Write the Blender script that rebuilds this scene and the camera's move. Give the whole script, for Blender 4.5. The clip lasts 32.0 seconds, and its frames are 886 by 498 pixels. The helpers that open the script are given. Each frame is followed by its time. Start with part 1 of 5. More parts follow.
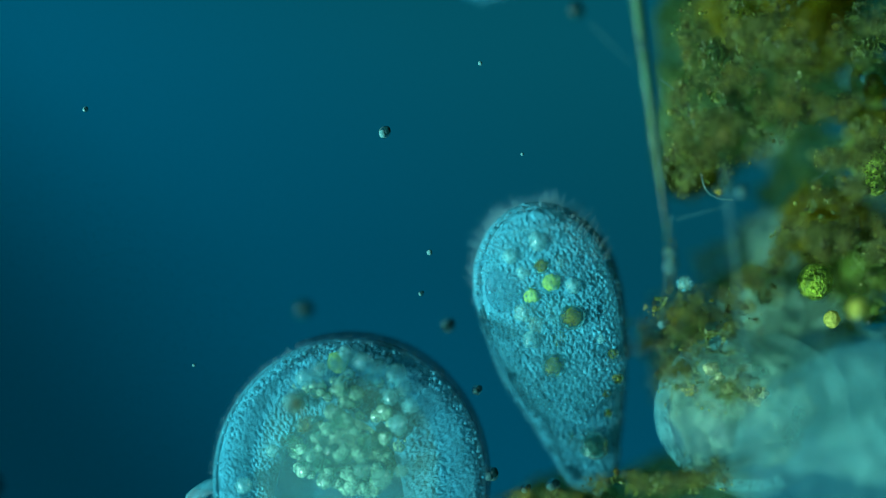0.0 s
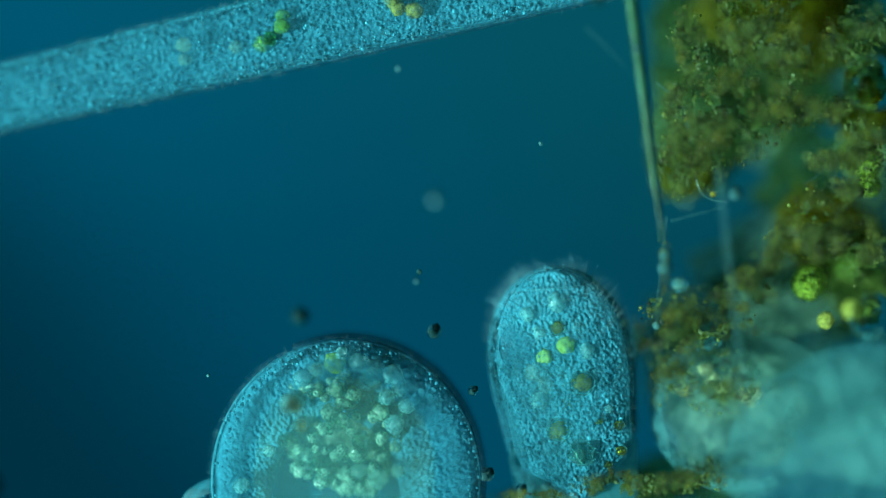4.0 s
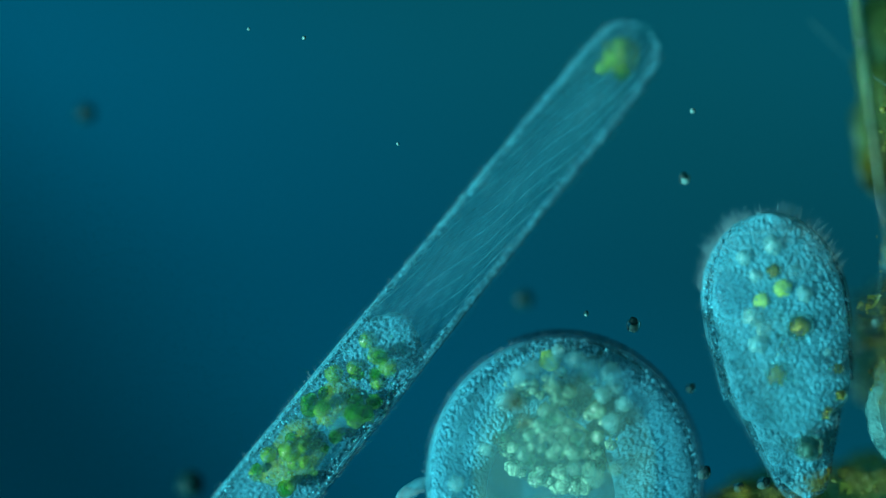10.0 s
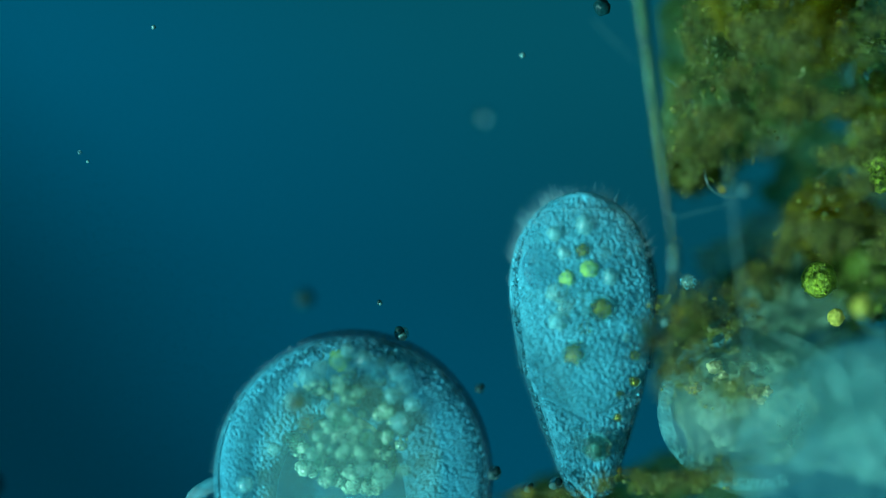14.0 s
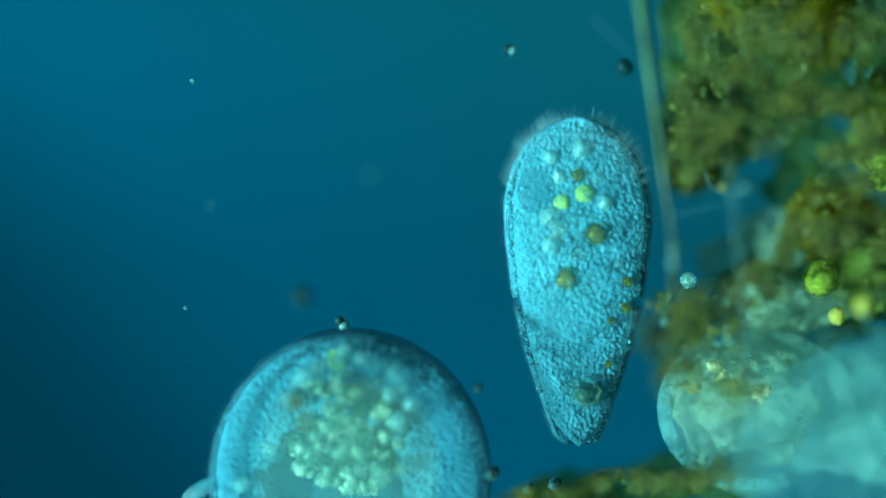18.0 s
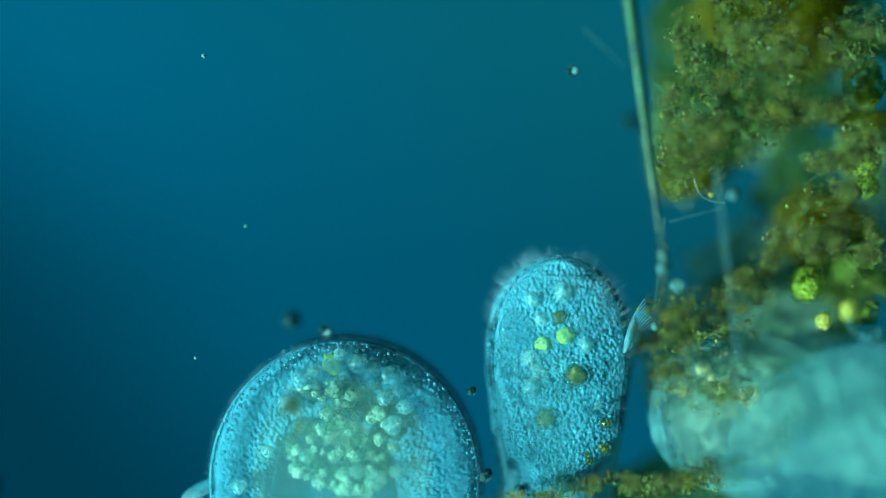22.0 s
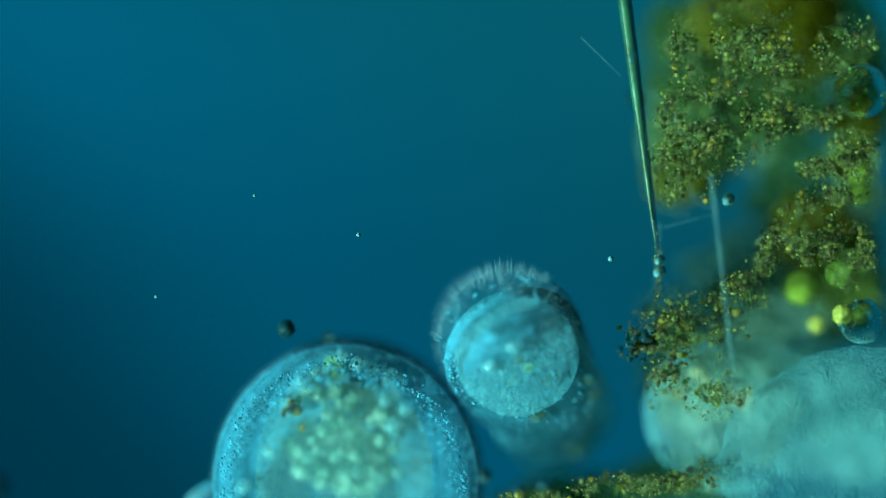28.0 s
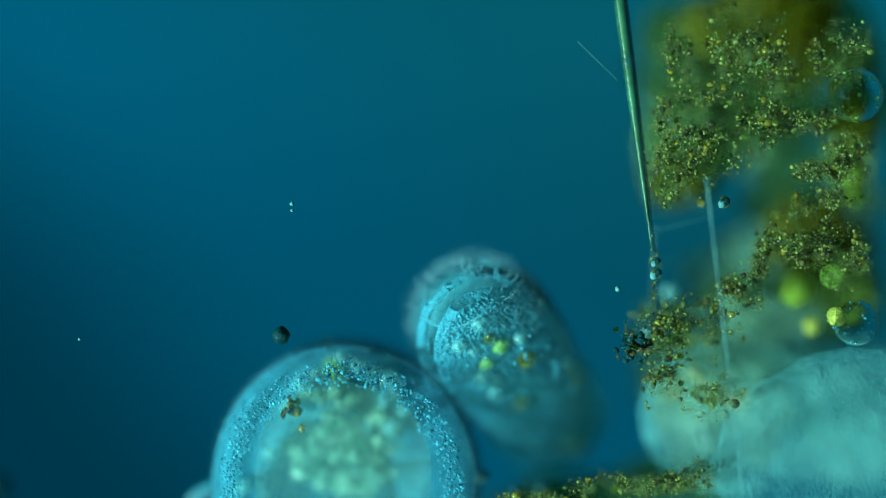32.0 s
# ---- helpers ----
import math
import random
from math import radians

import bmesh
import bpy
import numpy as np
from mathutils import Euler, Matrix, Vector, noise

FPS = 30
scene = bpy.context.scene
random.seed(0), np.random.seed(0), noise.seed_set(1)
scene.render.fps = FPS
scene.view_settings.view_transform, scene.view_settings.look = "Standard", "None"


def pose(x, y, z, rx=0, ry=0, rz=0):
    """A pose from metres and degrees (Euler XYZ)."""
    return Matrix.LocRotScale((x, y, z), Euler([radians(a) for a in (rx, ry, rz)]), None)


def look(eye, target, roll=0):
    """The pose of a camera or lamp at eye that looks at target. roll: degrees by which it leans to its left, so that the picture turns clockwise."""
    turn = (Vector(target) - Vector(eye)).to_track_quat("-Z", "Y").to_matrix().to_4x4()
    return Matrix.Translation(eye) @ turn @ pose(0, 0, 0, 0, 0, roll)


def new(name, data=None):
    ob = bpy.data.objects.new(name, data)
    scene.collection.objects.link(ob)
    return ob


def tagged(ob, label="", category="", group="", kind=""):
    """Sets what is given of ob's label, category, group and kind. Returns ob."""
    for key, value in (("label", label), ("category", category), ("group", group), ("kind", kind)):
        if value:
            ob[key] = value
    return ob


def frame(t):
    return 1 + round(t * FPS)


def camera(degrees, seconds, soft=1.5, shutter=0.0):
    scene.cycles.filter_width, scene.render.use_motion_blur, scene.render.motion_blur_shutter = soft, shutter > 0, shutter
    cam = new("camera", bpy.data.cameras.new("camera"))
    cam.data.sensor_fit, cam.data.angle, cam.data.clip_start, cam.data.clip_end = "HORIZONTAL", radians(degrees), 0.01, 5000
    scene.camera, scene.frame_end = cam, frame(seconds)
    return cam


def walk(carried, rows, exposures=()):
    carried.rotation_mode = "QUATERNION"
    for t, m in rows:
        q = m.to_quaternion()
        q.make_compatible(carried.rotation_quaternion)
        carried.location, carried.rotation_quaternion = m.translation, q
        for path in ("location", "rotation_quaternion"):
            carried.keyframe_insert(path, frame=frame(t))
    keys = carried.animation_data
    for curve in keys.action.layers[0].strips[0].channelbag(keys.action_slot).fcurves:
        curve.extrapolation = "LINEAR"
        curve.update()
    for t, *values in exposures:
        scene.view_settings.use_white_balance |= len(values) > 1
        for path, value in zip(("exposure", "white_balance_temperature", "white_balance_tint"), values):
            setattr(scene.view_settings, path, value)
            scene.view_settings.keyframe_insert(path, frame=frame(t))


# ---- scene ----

# A microscope's view of pond life, enlarged 2000 times: 1 m stands for 0.5 mm.
# x to the right and y up on the stage, z towards the objective. EQ is the height of the large cell's equator.
EQ, FAR = 0.30, 4.446
LENS = 20.0

# stage shift and focus: seconds, shift right, shift down (in thousandths), height of the focal plane over EQ
STAGE = [
    (0.0, 0, 0, -0.05), (1.0, 1, -1, -0.07), (2.0, -5, 3, 0.0), (3.0, -7, 3, 0.01), (3.5, -7, 3, 0.01),
    (5.5, -4, 0, -0.02), (6.0, -3, 0, -0.03), (6.5, -9, 7, 0.02), (7.0, 16, 1, -0.05), (7.5, 184, -4, -0.07),
    (8.0, 333, -4, -0.08), (8.5, 375, -4, -0.08), (9.0, 375, -6, -0.085), (10.0, 374, -4, -0.085), (11.0, 376, -6, -0.09),
    (12.0, 374, -4, -0.09), (13.0, 375, -4, -0.09), (13.5, 259, -4, -0.1), (14.0, 4, -4, -0.1), (14.5, -8, -1, -0.08),
    (16.5, -5, -3, -0.09), (17.0, -4, -3, -0.09), (18.0, 1, -7, -0.12), (18.5, 4, -10, -0.14), (19.0, -3, -2, -0.1),
    (19.5, -6, 0, -0.04), (20.0, -8, 2, 0.0), (21.0, -9, 2, 0.0), (22.0, -10, 4, 0.01), (23.0, -11, 9, 0.04), (24.0, -9, 6, 0.02),
    (25.0, -9, 7, 0.03), (25.5, -9, 8, 0.035), (27.5, -10, 12, 0.085), (29.0, -11, 14, 0.1), (30.0, -12, 16, 0.115), (31.0, -13, 17, 0.125),
    (32.0, -14, 17, 0.13)]

def low(h):
    """Focus travel just below the equator is short."""
    return h if h > 0 else 0.4 * h + 1.2 * min(0.0, h + 0.1)


cam = camera(LENS, 32.0, 0.8)
cam.data.dof.use_dof = True
cam.data.dof.focus_distance = FAR
cam.data.dof.aperture_fstop = 0.155
walk(cam, [(t, pose(-sx * 0.001, sy * 0.001, EQ + low(h) + FAR)) for t, sx, sy, h in STAGE],
     [(0, 0.0), (14.5, 0.0), (17, 0.45), (21, 0.5), (25, 0.45), (28, 0.35), (32, 0.3)])


def at(x, y, z):
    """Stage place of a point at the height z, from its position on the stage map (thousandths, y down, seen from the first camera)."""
    k = (FAR - 0.05 - (z - EQ)) / (FAR - 0.05 + 0.05)
    return Vector(((x - 784) * 0.001 * k, (441 - y) * 0.001 * k, z))


# ---- light: the condenser's field under the slide, and the oblique beam that gives the relief ----
world = bpy.data.worlds.new("water_light")
scene.world = world
world.use_nodes = True
# oblique light: strong from the left and a little from below, fading smoothly to the right
wn, wl = world.node_tree.nodes, world.node_tree.links
w_dir = wn.new("ShaderNodeTexCoord")
w_dot = wn.new("ShaderNodeVectorMath")
w_dot.operation = "DOT_PRODUCT"
w_dot.inputs[1].default_value = (0.94, 0.33, 0.0)
wl.new(w_dir.outputs["Generated"], w_dot.inputs[0])
w_fall = wn.new("ShaderNodeMapRange")
w_fall.interpolation_type = "SMOOTHSTEP"
w_fall.inputs["From Min"].default_value, w_fall.inputs["From Max"].default_value = -0.95, 0.35
w_fall.inputs["To Min"].default_value, w_fall.inputs["To Max"].default_value = 0.55, 0.05
wl.new(w_dot.outputs["Value"], w_fall.inputs["Value"])
wl.new(w_fall.outputs[0], wn["Background"].inputs[1])
wn["Background"].inputs[0].default_value = (0.26, 1.0, 0.94, 1)

beam = bpy.data.lights.new("oblique_beam", "SUN")
beam.energy, beam.angle, beam.color = 7.6, radians(3), (0.50, 1.0, 0.93)
beam_ob = new("oblique_beam", beam)
beam_ob.matrix_world = look((-2.95, -1.0, 2.25), (0, 0, 0))
scene.cycles.transparent_max_bounces = 24


# ---- materials ----
def nodes_of(m):
    m.use_nodes = True
    nt = m.node_tree
    nt.nodes.clear()
    return nt, nt.nodes, nt.links


def surface(name, colour, dark=None, alpha=1.0, thin=0.45, rough=0.45, coarse=14.0, fine=90.0, bump=0.4, island=0.0, bumpdist=0.004, spec=0.3, tint=None, pebble=0.0, stretch=1.0):
    """A living or mineral surface: colour varied at two scales, part of it shining through, part of it clear."""
    m = bpy.data.materials.new(name)
    nt, n, l = nodes_of(m)
    out = n.new("ShaderNodeOutputMaterial")
    tc = n.new("ShaderNodeTexCoord")
    big = n.new("ShaderNodeTexNoise")
    big.inputs["Scale"].default_value, big.inputs["Detail"].default_value = coarse, 3
    small = n.new("ShaderNodeTexNoise")
    small.inputs["Scale"].default_value, small.inputs["Detail"].default_value = fine, 4
    l.new(tc.outputs["Object"], big.inputs["Vector"])
    along = n.new("ShaderNodeMapping")
    along.inputs["Scale"].default_value = (1, stretch, 1)
    l.new(tc.outputs["Object"], along.inputs["Vector"])
    l.new(along.outputs[0], small.inputs["Vector"])
    height = small.outputs["Fac"]
    if pebble:
        # close-packed granules of uneven size
        cells = n.new("ShaderNodeTexVoronoi")
        cells.feature = "SMOOTH_F1"
        cells.inputs["Scale"].default_value, cells.inputs["Smoothness"].default_value = fine * 0.8, 0.35
        l.new(along.outputs[0], cells.inputs["Vector"])
        heap = n.new("ShaderNodeMath")
        heap.operation = "MULTIPLY_ADD"
        l.new(cells.outputs["Distance"], heap.inputs[0])
        heap.inputs[1].default_value = -pebble
        l.new(small.outputs["Fac"], heap.inputs[2])
        height = heap.outputs[0]
    add = n.new("ShaderNodeMath")
    add.operation = "MULTIPLY_ADD"
    l.new(small.outputs["Fac"], add.inputs[0])
    add.inputs[1].default_value = 0.5
    half = n.new("ShaderNodeMath")
    half.operation = "MULTIPLY"
    l.new(big.outputs["Fac"], half.inputs[0])
    half.inputs[1].default_value = 0.5
    l.new(half.outputs[0], add.inputs[2])
    ramp = n.new("ShaderNodeValToRGB")
    ramp.color_ramp.elements[0].position, ramp.color_ramp.elements[1].position = 0.36, 0.64
    dark = dark or tuple(c * 0.55 for c in colour)
    ramp.color_ramp.elements[0].color = (*dark, 1)
    ramp.color_ramp.elements[1].color = (*colour, 1)
    l.new(add.outputs[0], ramp.inputs[0])
    tone = ramp.outputs[0]
    if island:
        geo = n.new("ShaderNodeNewGeometry")
        hsv = n.new("ShaderNodeHueSaturation")
        val = n.new("ShaderNodeMapRange")
        val.inputs["To Min"].default_value, val.inputs["To Max"].default_value = 1 - island, 1 + island
        l.new(geo.outputs["Random Per Island"], val.inputs["Value"])
        l.new(val.outputs[0], hsv.inputs["Value"])
        l.new(tone, hsv.inputs["Color"])
        tone = hsv.outputs[0]
    bp = n.new("ShaderNodeBump")
    bp.inputs["Strength"].default_value, bp.inputs["Distance"].default_value = bump, bumpdist
    l.new(height, bp.inputs["Height"])
    ps = n.new("ShaderNodeBsdfPrincipled")
    ps.inputs["Roughness"].default_value = rough
    ps.inputs["Specular IOR Level"].default_value = spec
    l.new(tone, ps.inputs["Base Color"])
    l.new(bp.outputs[0], ps.inputs["Normal"])
    last = ps.outputs[0]
    if thin:
        tr = n.new("ShaderNodeBsdfTranslucent")
        l.new(tone, tr.inputs["Color"])
        l.new(bp.outputs[0], tr.inputs["Normal"])
        mx = n.new("ShaderNodeMixShader")
        mx.inputs[0].default_value = thin
        l.new(last, mx.inputs[1])
        l.new(tr.outputs[0], mx.inputs[2])
        last = mx.outputs[0]
    if alpha < 1:
        cl = n.new("ShaderNodeBsdfTransparent")
        if tint:
            cl.inputs[0].default_value = (*tint, 1)
        mx = n.new("ShaderNodeMixShader")
        rng = n.new("ShaderNodeMapRange")
        rng.inputs["From Min"].default_value, rng.inputs["From Max"].default_value = 0.3, 0.7
        rng.inputs["To Min"].default_value, rng.inputs["To Max"].default_value = alpha * 0.6, min(1, alpha * 1.4)
        l.new(add.outputs[0], rng.inputs["Value"])
        l.new(rng.outputs[0], mx.inputs[0])
        l.new(cl.outputs[0], mx.inputs[1])
        l.new(last, mx.inputs[2])
        last = mx.outputs[0]
    l.new(last, out.inputs[0])
    return m


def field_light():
    """The lit field of the condenser as a glowing plate: deep blue, greener towards the top and right; its brighter top
    and its fall-off to the lower left are painted in.
    """
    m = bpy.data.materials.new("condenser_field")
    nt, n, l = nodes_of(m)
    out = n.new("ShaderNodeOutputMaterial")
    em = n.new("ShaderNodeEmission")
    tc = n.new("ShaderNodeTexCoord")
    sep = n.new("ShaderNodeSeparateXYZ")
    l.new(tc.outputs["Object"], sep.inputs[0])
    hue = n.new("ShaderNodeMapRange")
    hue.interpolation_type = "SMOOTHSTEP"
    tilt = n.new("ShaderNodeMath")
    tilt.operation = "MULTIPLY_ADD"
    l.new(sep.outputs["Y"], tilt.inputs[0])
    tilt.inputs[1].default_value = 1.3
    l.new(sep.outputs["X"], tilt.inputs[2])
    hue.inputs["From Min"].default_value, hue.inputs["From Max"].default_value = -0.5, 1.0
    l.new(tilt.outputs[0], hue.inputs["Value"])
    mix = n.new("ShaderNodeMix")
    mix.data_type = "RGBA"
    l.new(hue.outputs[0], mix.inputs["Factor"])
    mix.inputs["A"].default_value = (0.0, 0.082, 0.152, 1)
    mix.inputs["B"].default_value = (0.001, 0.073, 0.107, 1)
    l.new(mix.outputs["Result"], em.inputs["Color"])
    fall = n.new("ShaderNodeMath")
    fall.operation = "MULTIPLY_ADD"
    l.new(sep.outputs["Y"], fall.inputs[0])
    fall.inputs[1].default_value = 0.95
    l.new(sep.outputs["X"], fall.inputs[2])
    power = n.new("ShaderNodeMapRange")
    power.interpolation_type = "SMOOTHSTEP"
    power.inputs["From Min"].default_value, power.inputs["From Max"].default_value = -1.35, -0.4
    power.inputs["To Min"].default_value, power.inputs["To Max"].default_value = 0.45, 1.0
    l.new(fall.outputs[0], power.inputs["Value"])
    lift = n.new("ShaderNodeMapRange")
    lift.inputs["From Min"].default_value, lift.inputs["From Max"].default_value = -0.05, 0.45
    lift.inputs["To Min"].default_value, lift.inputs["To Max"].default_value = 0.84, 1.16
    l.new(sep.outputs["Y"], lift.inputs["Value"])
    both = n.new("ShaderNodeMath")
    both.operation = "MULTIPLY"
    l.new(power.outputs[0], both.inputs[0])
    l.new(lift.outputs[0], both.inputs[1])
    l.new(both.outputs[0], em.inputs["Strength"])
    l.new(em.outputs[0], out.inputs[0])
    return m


def clear_glass():
    m = bpy.data.materials.new("slide_glass")
    nt, n, l = nodes_of(m)
    out = n.new("ShaderNodeOutputMaterial")
    tr = n.new("ShaderNodeBsdfTransparent")
    tr.inputs[0].default_value = (0.97, 0.99, 0.98, 1)
    gl = n.new("ShaderNodeBsdfGlossy")
    gl.inputs["Roughness"].default_value = 0.05
    mx = n.new("ShaderNodeMixShader")
    mx.inputs[0].default_value = 0.001
    l.new(tr.outputs[0], mx.inputs[1])
    l.new(gl.outputs[0], mx.inputs[2])
    l.new(mx.outputs[0], out.inputs[0])
    return m


def watery(name, ior, colour):
    """A clear body thinner than the water round it: its rim throws the light back, its middle lets it through."""
    m = bpy.data.materials.new(name)
    nt, n, l = nodes_of(m)
    out = n.new("ShaderNodeOutputMaterial")
    gl = n.new("ShaderNodeBsdfGlass")
    gl.inputs["Color"].default_value = (*colour, 1)
    gl.inputs["IOR"].default_value = ior
    gl.inputs["Roughness"].default_value = 0.06
    tc = n.new("ShaderNodeTexCoord")
    tx = n.new("ShaderNodeTexNoise")
    tx.inputs["Scale"].default_value = 90
    l.new(tc.outputs["Object"], tx.inputs["Vector"])
    bp = n.new("ShaderNodeBump")
    bp.inputs["Strength"].default_value, bp.inputs["Distance"].default_value = 0.3, 0.004
    l.new(tx.outputs["Fac"], bp.inputs["Height"])
    l.new(bp.outputs[0], gl.inputs["Normal"])
    l.new(gl.outputs[0], out.inputs[0])
    return m


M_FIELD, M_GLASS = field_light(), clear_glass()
M_CELL = surface("cell_skin", (0.10, 0.58, 0.70), (0.04, 0.40, 0.54), alpha=0.06, thin=0.4, coarse=9, fine=120, bump=0.9)
M_VAC = surface("vacuole_skin", (0.04, 0.40, 0.54), (0.02, 0.26, 0.40), alpha=0.07, thin=0.4, fine=60, bump=0.3)
M_GRAN = surface("cell_granules", (0.09, 0.46, 0.60), (0.03, 0.24, 0.36), thin=0.0, alpha=0.75, rough=0.4, spec=0.2, island=0.5)
M_PALE = surface("pale_globules", (0.34, 0.70, 0.58), (0.16, 0.44, 0.38), alpha=0.3, thin=0.1, rough=0.25, spec=0.5, fine=160, bump=0.5)
M_OLIVE = surface("olive_food", (0.62, 0.54, 0.06), (0.22, 0.22, 0.03), alpha=0.85, thin=0.1, rough=0.2, spec=0.6, coarse=40, fine=170, bump=0.8)
M_SHELL = watery("food_ball_skin", 0.84, (0.96, 0.98, 0.86))
M_LEAF = surface("green_food", (0.36, 0.62, 0.10), (0.14, 0.32, 0.05), alpha=0.65, thin=0.1, fine=140, bump=0.6, island=0.4)
M_LEAFHAZE = surface("green_food_mass", (0.34, 0.56, 0.04), (0.14, 0.32, 0.03), thin=0.3, alpha=0.28, fine=120, bump=0.6)
M_LEAF_S = surface("green_food_ball", (0.17, 0.44, 0.03), (0.03, 0.15, 0.015), thin=0.05, alpha=0.5, rough=0.15, spec=0.7, coarse=1.2, fine=2.0, bump=0.2, bumpdist=0.05)
M_LUMEN = surface("clear_vacuole", (0.012, 0.17, 0.27), (0.006, 0.11, 0.19), thin=0.0, alpha=0.38, rough=0.4, spec=0.1, coarse=14, fine=60, bump=0.2)
M_LEAF_C = watery("clear_green_ball", 0.84, (0.62, 0.92, 0.22))
M_OLIVE_S = surface("olive_food_ball", (0.40, 0.40, 0.08), (0.16, 0.18, 0.03), thin=0.05, alpha=0.6, rough=0.2, spec=0.5, coarse=1.2, fine=2.0, bump=0.2, bumpdist=0.05)
M_PALE_S = surface("pale_food_ball", (0.40, 0.72, 0.50), (0.10, 0.28, 0.22), thin=0.0, alpha=0.66, rough=0.15, spec=0.9, coarse=1.0, fine=2.0, bump=0.2, bumpdist=0.05)
M_CLEARBALL = watery("clear_food_ball", 0.80, (0.84, 0.97, 0.88))
M_PLASM = surface("plasm", (0.062, 0.39, 0.54), (0.025, 0.25, 0.38), thin=0.0, alpha=0.85, rough=0.5, spec=0.15, coarse=22, fine=230, bump=0.8, bumpdist=0.004, pebble=0.8)
M_FRONT = surface("frontal_plasm", (0.11, 0.44, 0.50), (0.06, 0.31, 0.38), thin=0.1, alpha=0.44, rough=0.5, spec=0.15, coarse=22, fine=230, bump=0.8, bumpdist=0.004, pebble=0.8)
M_BLEB = surface("clear_globules", (0.24, 0.64, 0.66), (0.10, 0.40, 0.44), alpha=0.55, thin=0.0, rough=0.15, spec=0.8, coarse=60, fine=160, bump=0.5)
M_PALEHAZE = surface("pale_food_mass", (0.46, 0.74, 0.50), (0.28, 0.52, 0.38), alpha=0.5, thin=0.25, coarse=20, fine=120, bump=0.5)
M_PLASM_THIN = surface("outer_plasm", (0.07, 0.40, 0.54), (0.034, 0.28, 0.40), thin=0.0, alpha=0.62, rough=0.5, spec=0.15, coarse=22, fine=230, bump=0.8, bumpdist=0.004, pebble=0.8, stretch=0.7)
M_WORMPLASM = surface("ribbon_plasm", (0.045, 0.30, 0.42), (0.02, 0.18, 0.28), thin=0.0, alpha=0.62, rough=0.5, spec=0.15, coarse=22, fine=230, bump=0.8, bumpdist=0.004, pebble=0.8)
M_EDGE = surface("skin_edge", (0.06, 0.36, 0.48), (0.02, 0.20, 0.30), thin=0.0, alpha=0.7, rough=0.5, spec=0.15, coarse=40, fine=220, bump=0.8, bumpdist=0.004, pebble=0.6)
M_CILIA = surface("cilia", (0.45, 0.75, 0.82), thin=0.5, alpha=0.26, rough=0.4, bump=0.0)
M_CROWN = surface("crown_cilia", (0.36, 0.74, 0.84), (0.2, 0.5, 0.6), thin=0.1, alpha=0.34, rough=0.4, bump=0.0)
M_TUFT = surface("tuft_cilia", (0.22, 0.66, 0.80), (0.12, 0.46, 0.60), thin=0.2, alpha=0.75, rough=0.3, bump=0.2)
M_DEBRIS = surface("detritus", (0.20, 0.185, 0.004), (0.075, 0.09, 0.004), thin=0.3, alpha=0.42, coarse=22, fine=110, bump=0.5, bumpdist=0.01, tint=(0.95, 0.85, 0.4))
M_SOFT = surface("soft_detritus", (0.38, 0.48, 0.07), (0.16, 0.26, 0.05), thin=0.3, alpha=0.34, coarse=12, fine=80, bump=0.4)
M_GLASSGRIT = watery("glassy_grit", 0.8, (0.62, 0.60, 0.24))
M_FOLD = surface("folded_skin", (0.12, 0.44, 0.46), (0.03, 0.20, 0.24), thin=0.0, alpha=0.15, rough=0.3, coarse=18, fine=160, bump=0.9, bumpdist=0.008)
# pale colour that paints the lit side of a bead
M_LIT_SIDE = surface("bead_lit_side", (0.15, 0.38, 0.38), (0.06, 0.20, 0.22), thin=0.1, rough=0.3, fine=150, bump=0.5)
M_THREAD = surface("thread", (0.12, 0.28, 0.26), (0.04, 0.12, 0.12), thin=0.1, alpha=0.26, rough=0.2, spec=0.6, fine=120, bump=0.3)
M_CAP = surface("upper_plasm", (0.34, 0.66, 0.46), (0.20, 0.50, 0.42), thin=0.3, alpha=0.11, coarse=12, fine=90, bump=0.4)
M_HAZE = surface("pale_haze", (0.16, 0.60, 0.66), (0.08, 0.42, 0.50), thin=0.35, alpha=0.28, coarse=9, fine=60, bump=0.4)
M_HIND = surface("hind_plasm", (0.16, 0.66, 0.76), (0.09, 0.50, 0.62), thin=0.5, alpha=0.36, coarse=14, fine=120, bump=0.6)
M_SWELL = surface("swollen_plasm", (0.14, 0.60, 0.70), (0.08, 0.44, 0.54), thin=0.55, alpha=0.55, coarse=14, fine=120, bump=0.6)
M_BEAD, M_VESICLE = watery("clear_bead", 0.80, (0.72, 0.86, 0.84)), watery("vesicle_wall", 0.94, (0.92, 0.97, 0.96))
M_RIND = surface("inner_rind", (0.14, 0.64, 0.70), (0.07, 0.46, 0.54), thin=0.3, alpha=0.035, rough=0.4, coarse=16, fine=140, bump=0.6)
M_GRIT = surface("detritus_grit", (0.09, 0.075, 0.015), (0.008, 0.014, 0.008), thin=0.0, alpha=0.8, rough=0.2, spec=0.5, coarse=60, fine=160, bump=0.4, island=0.8)
M_DUST = surface("fine_dust", (0.20, 0.21, 0.04), (0.015, 0.04, 0.015), thin=0.0, alpha=0.7, rough=0.4, coarse=60, fine=160, bump=0.2, island=0.7)
M_CRUST = surface("olive_crust", (0.11, 0.15, 0.02), (0.014, 0.045, 0.014), thin=0.0, alpha=0.5, rough=0.4, spec=0.3, coarse=20, fine=150, bump=0.6, bumpdist=0.004, pebble=0.5)
M_VEIL = surface("olive_veil", (0.34, 0.58, 0.40), (0.16, 0.36, 0.26), thin=0.3, alpha=0.34, coarse=16, fine=90, bump=0.5, bumpdist=0.01)
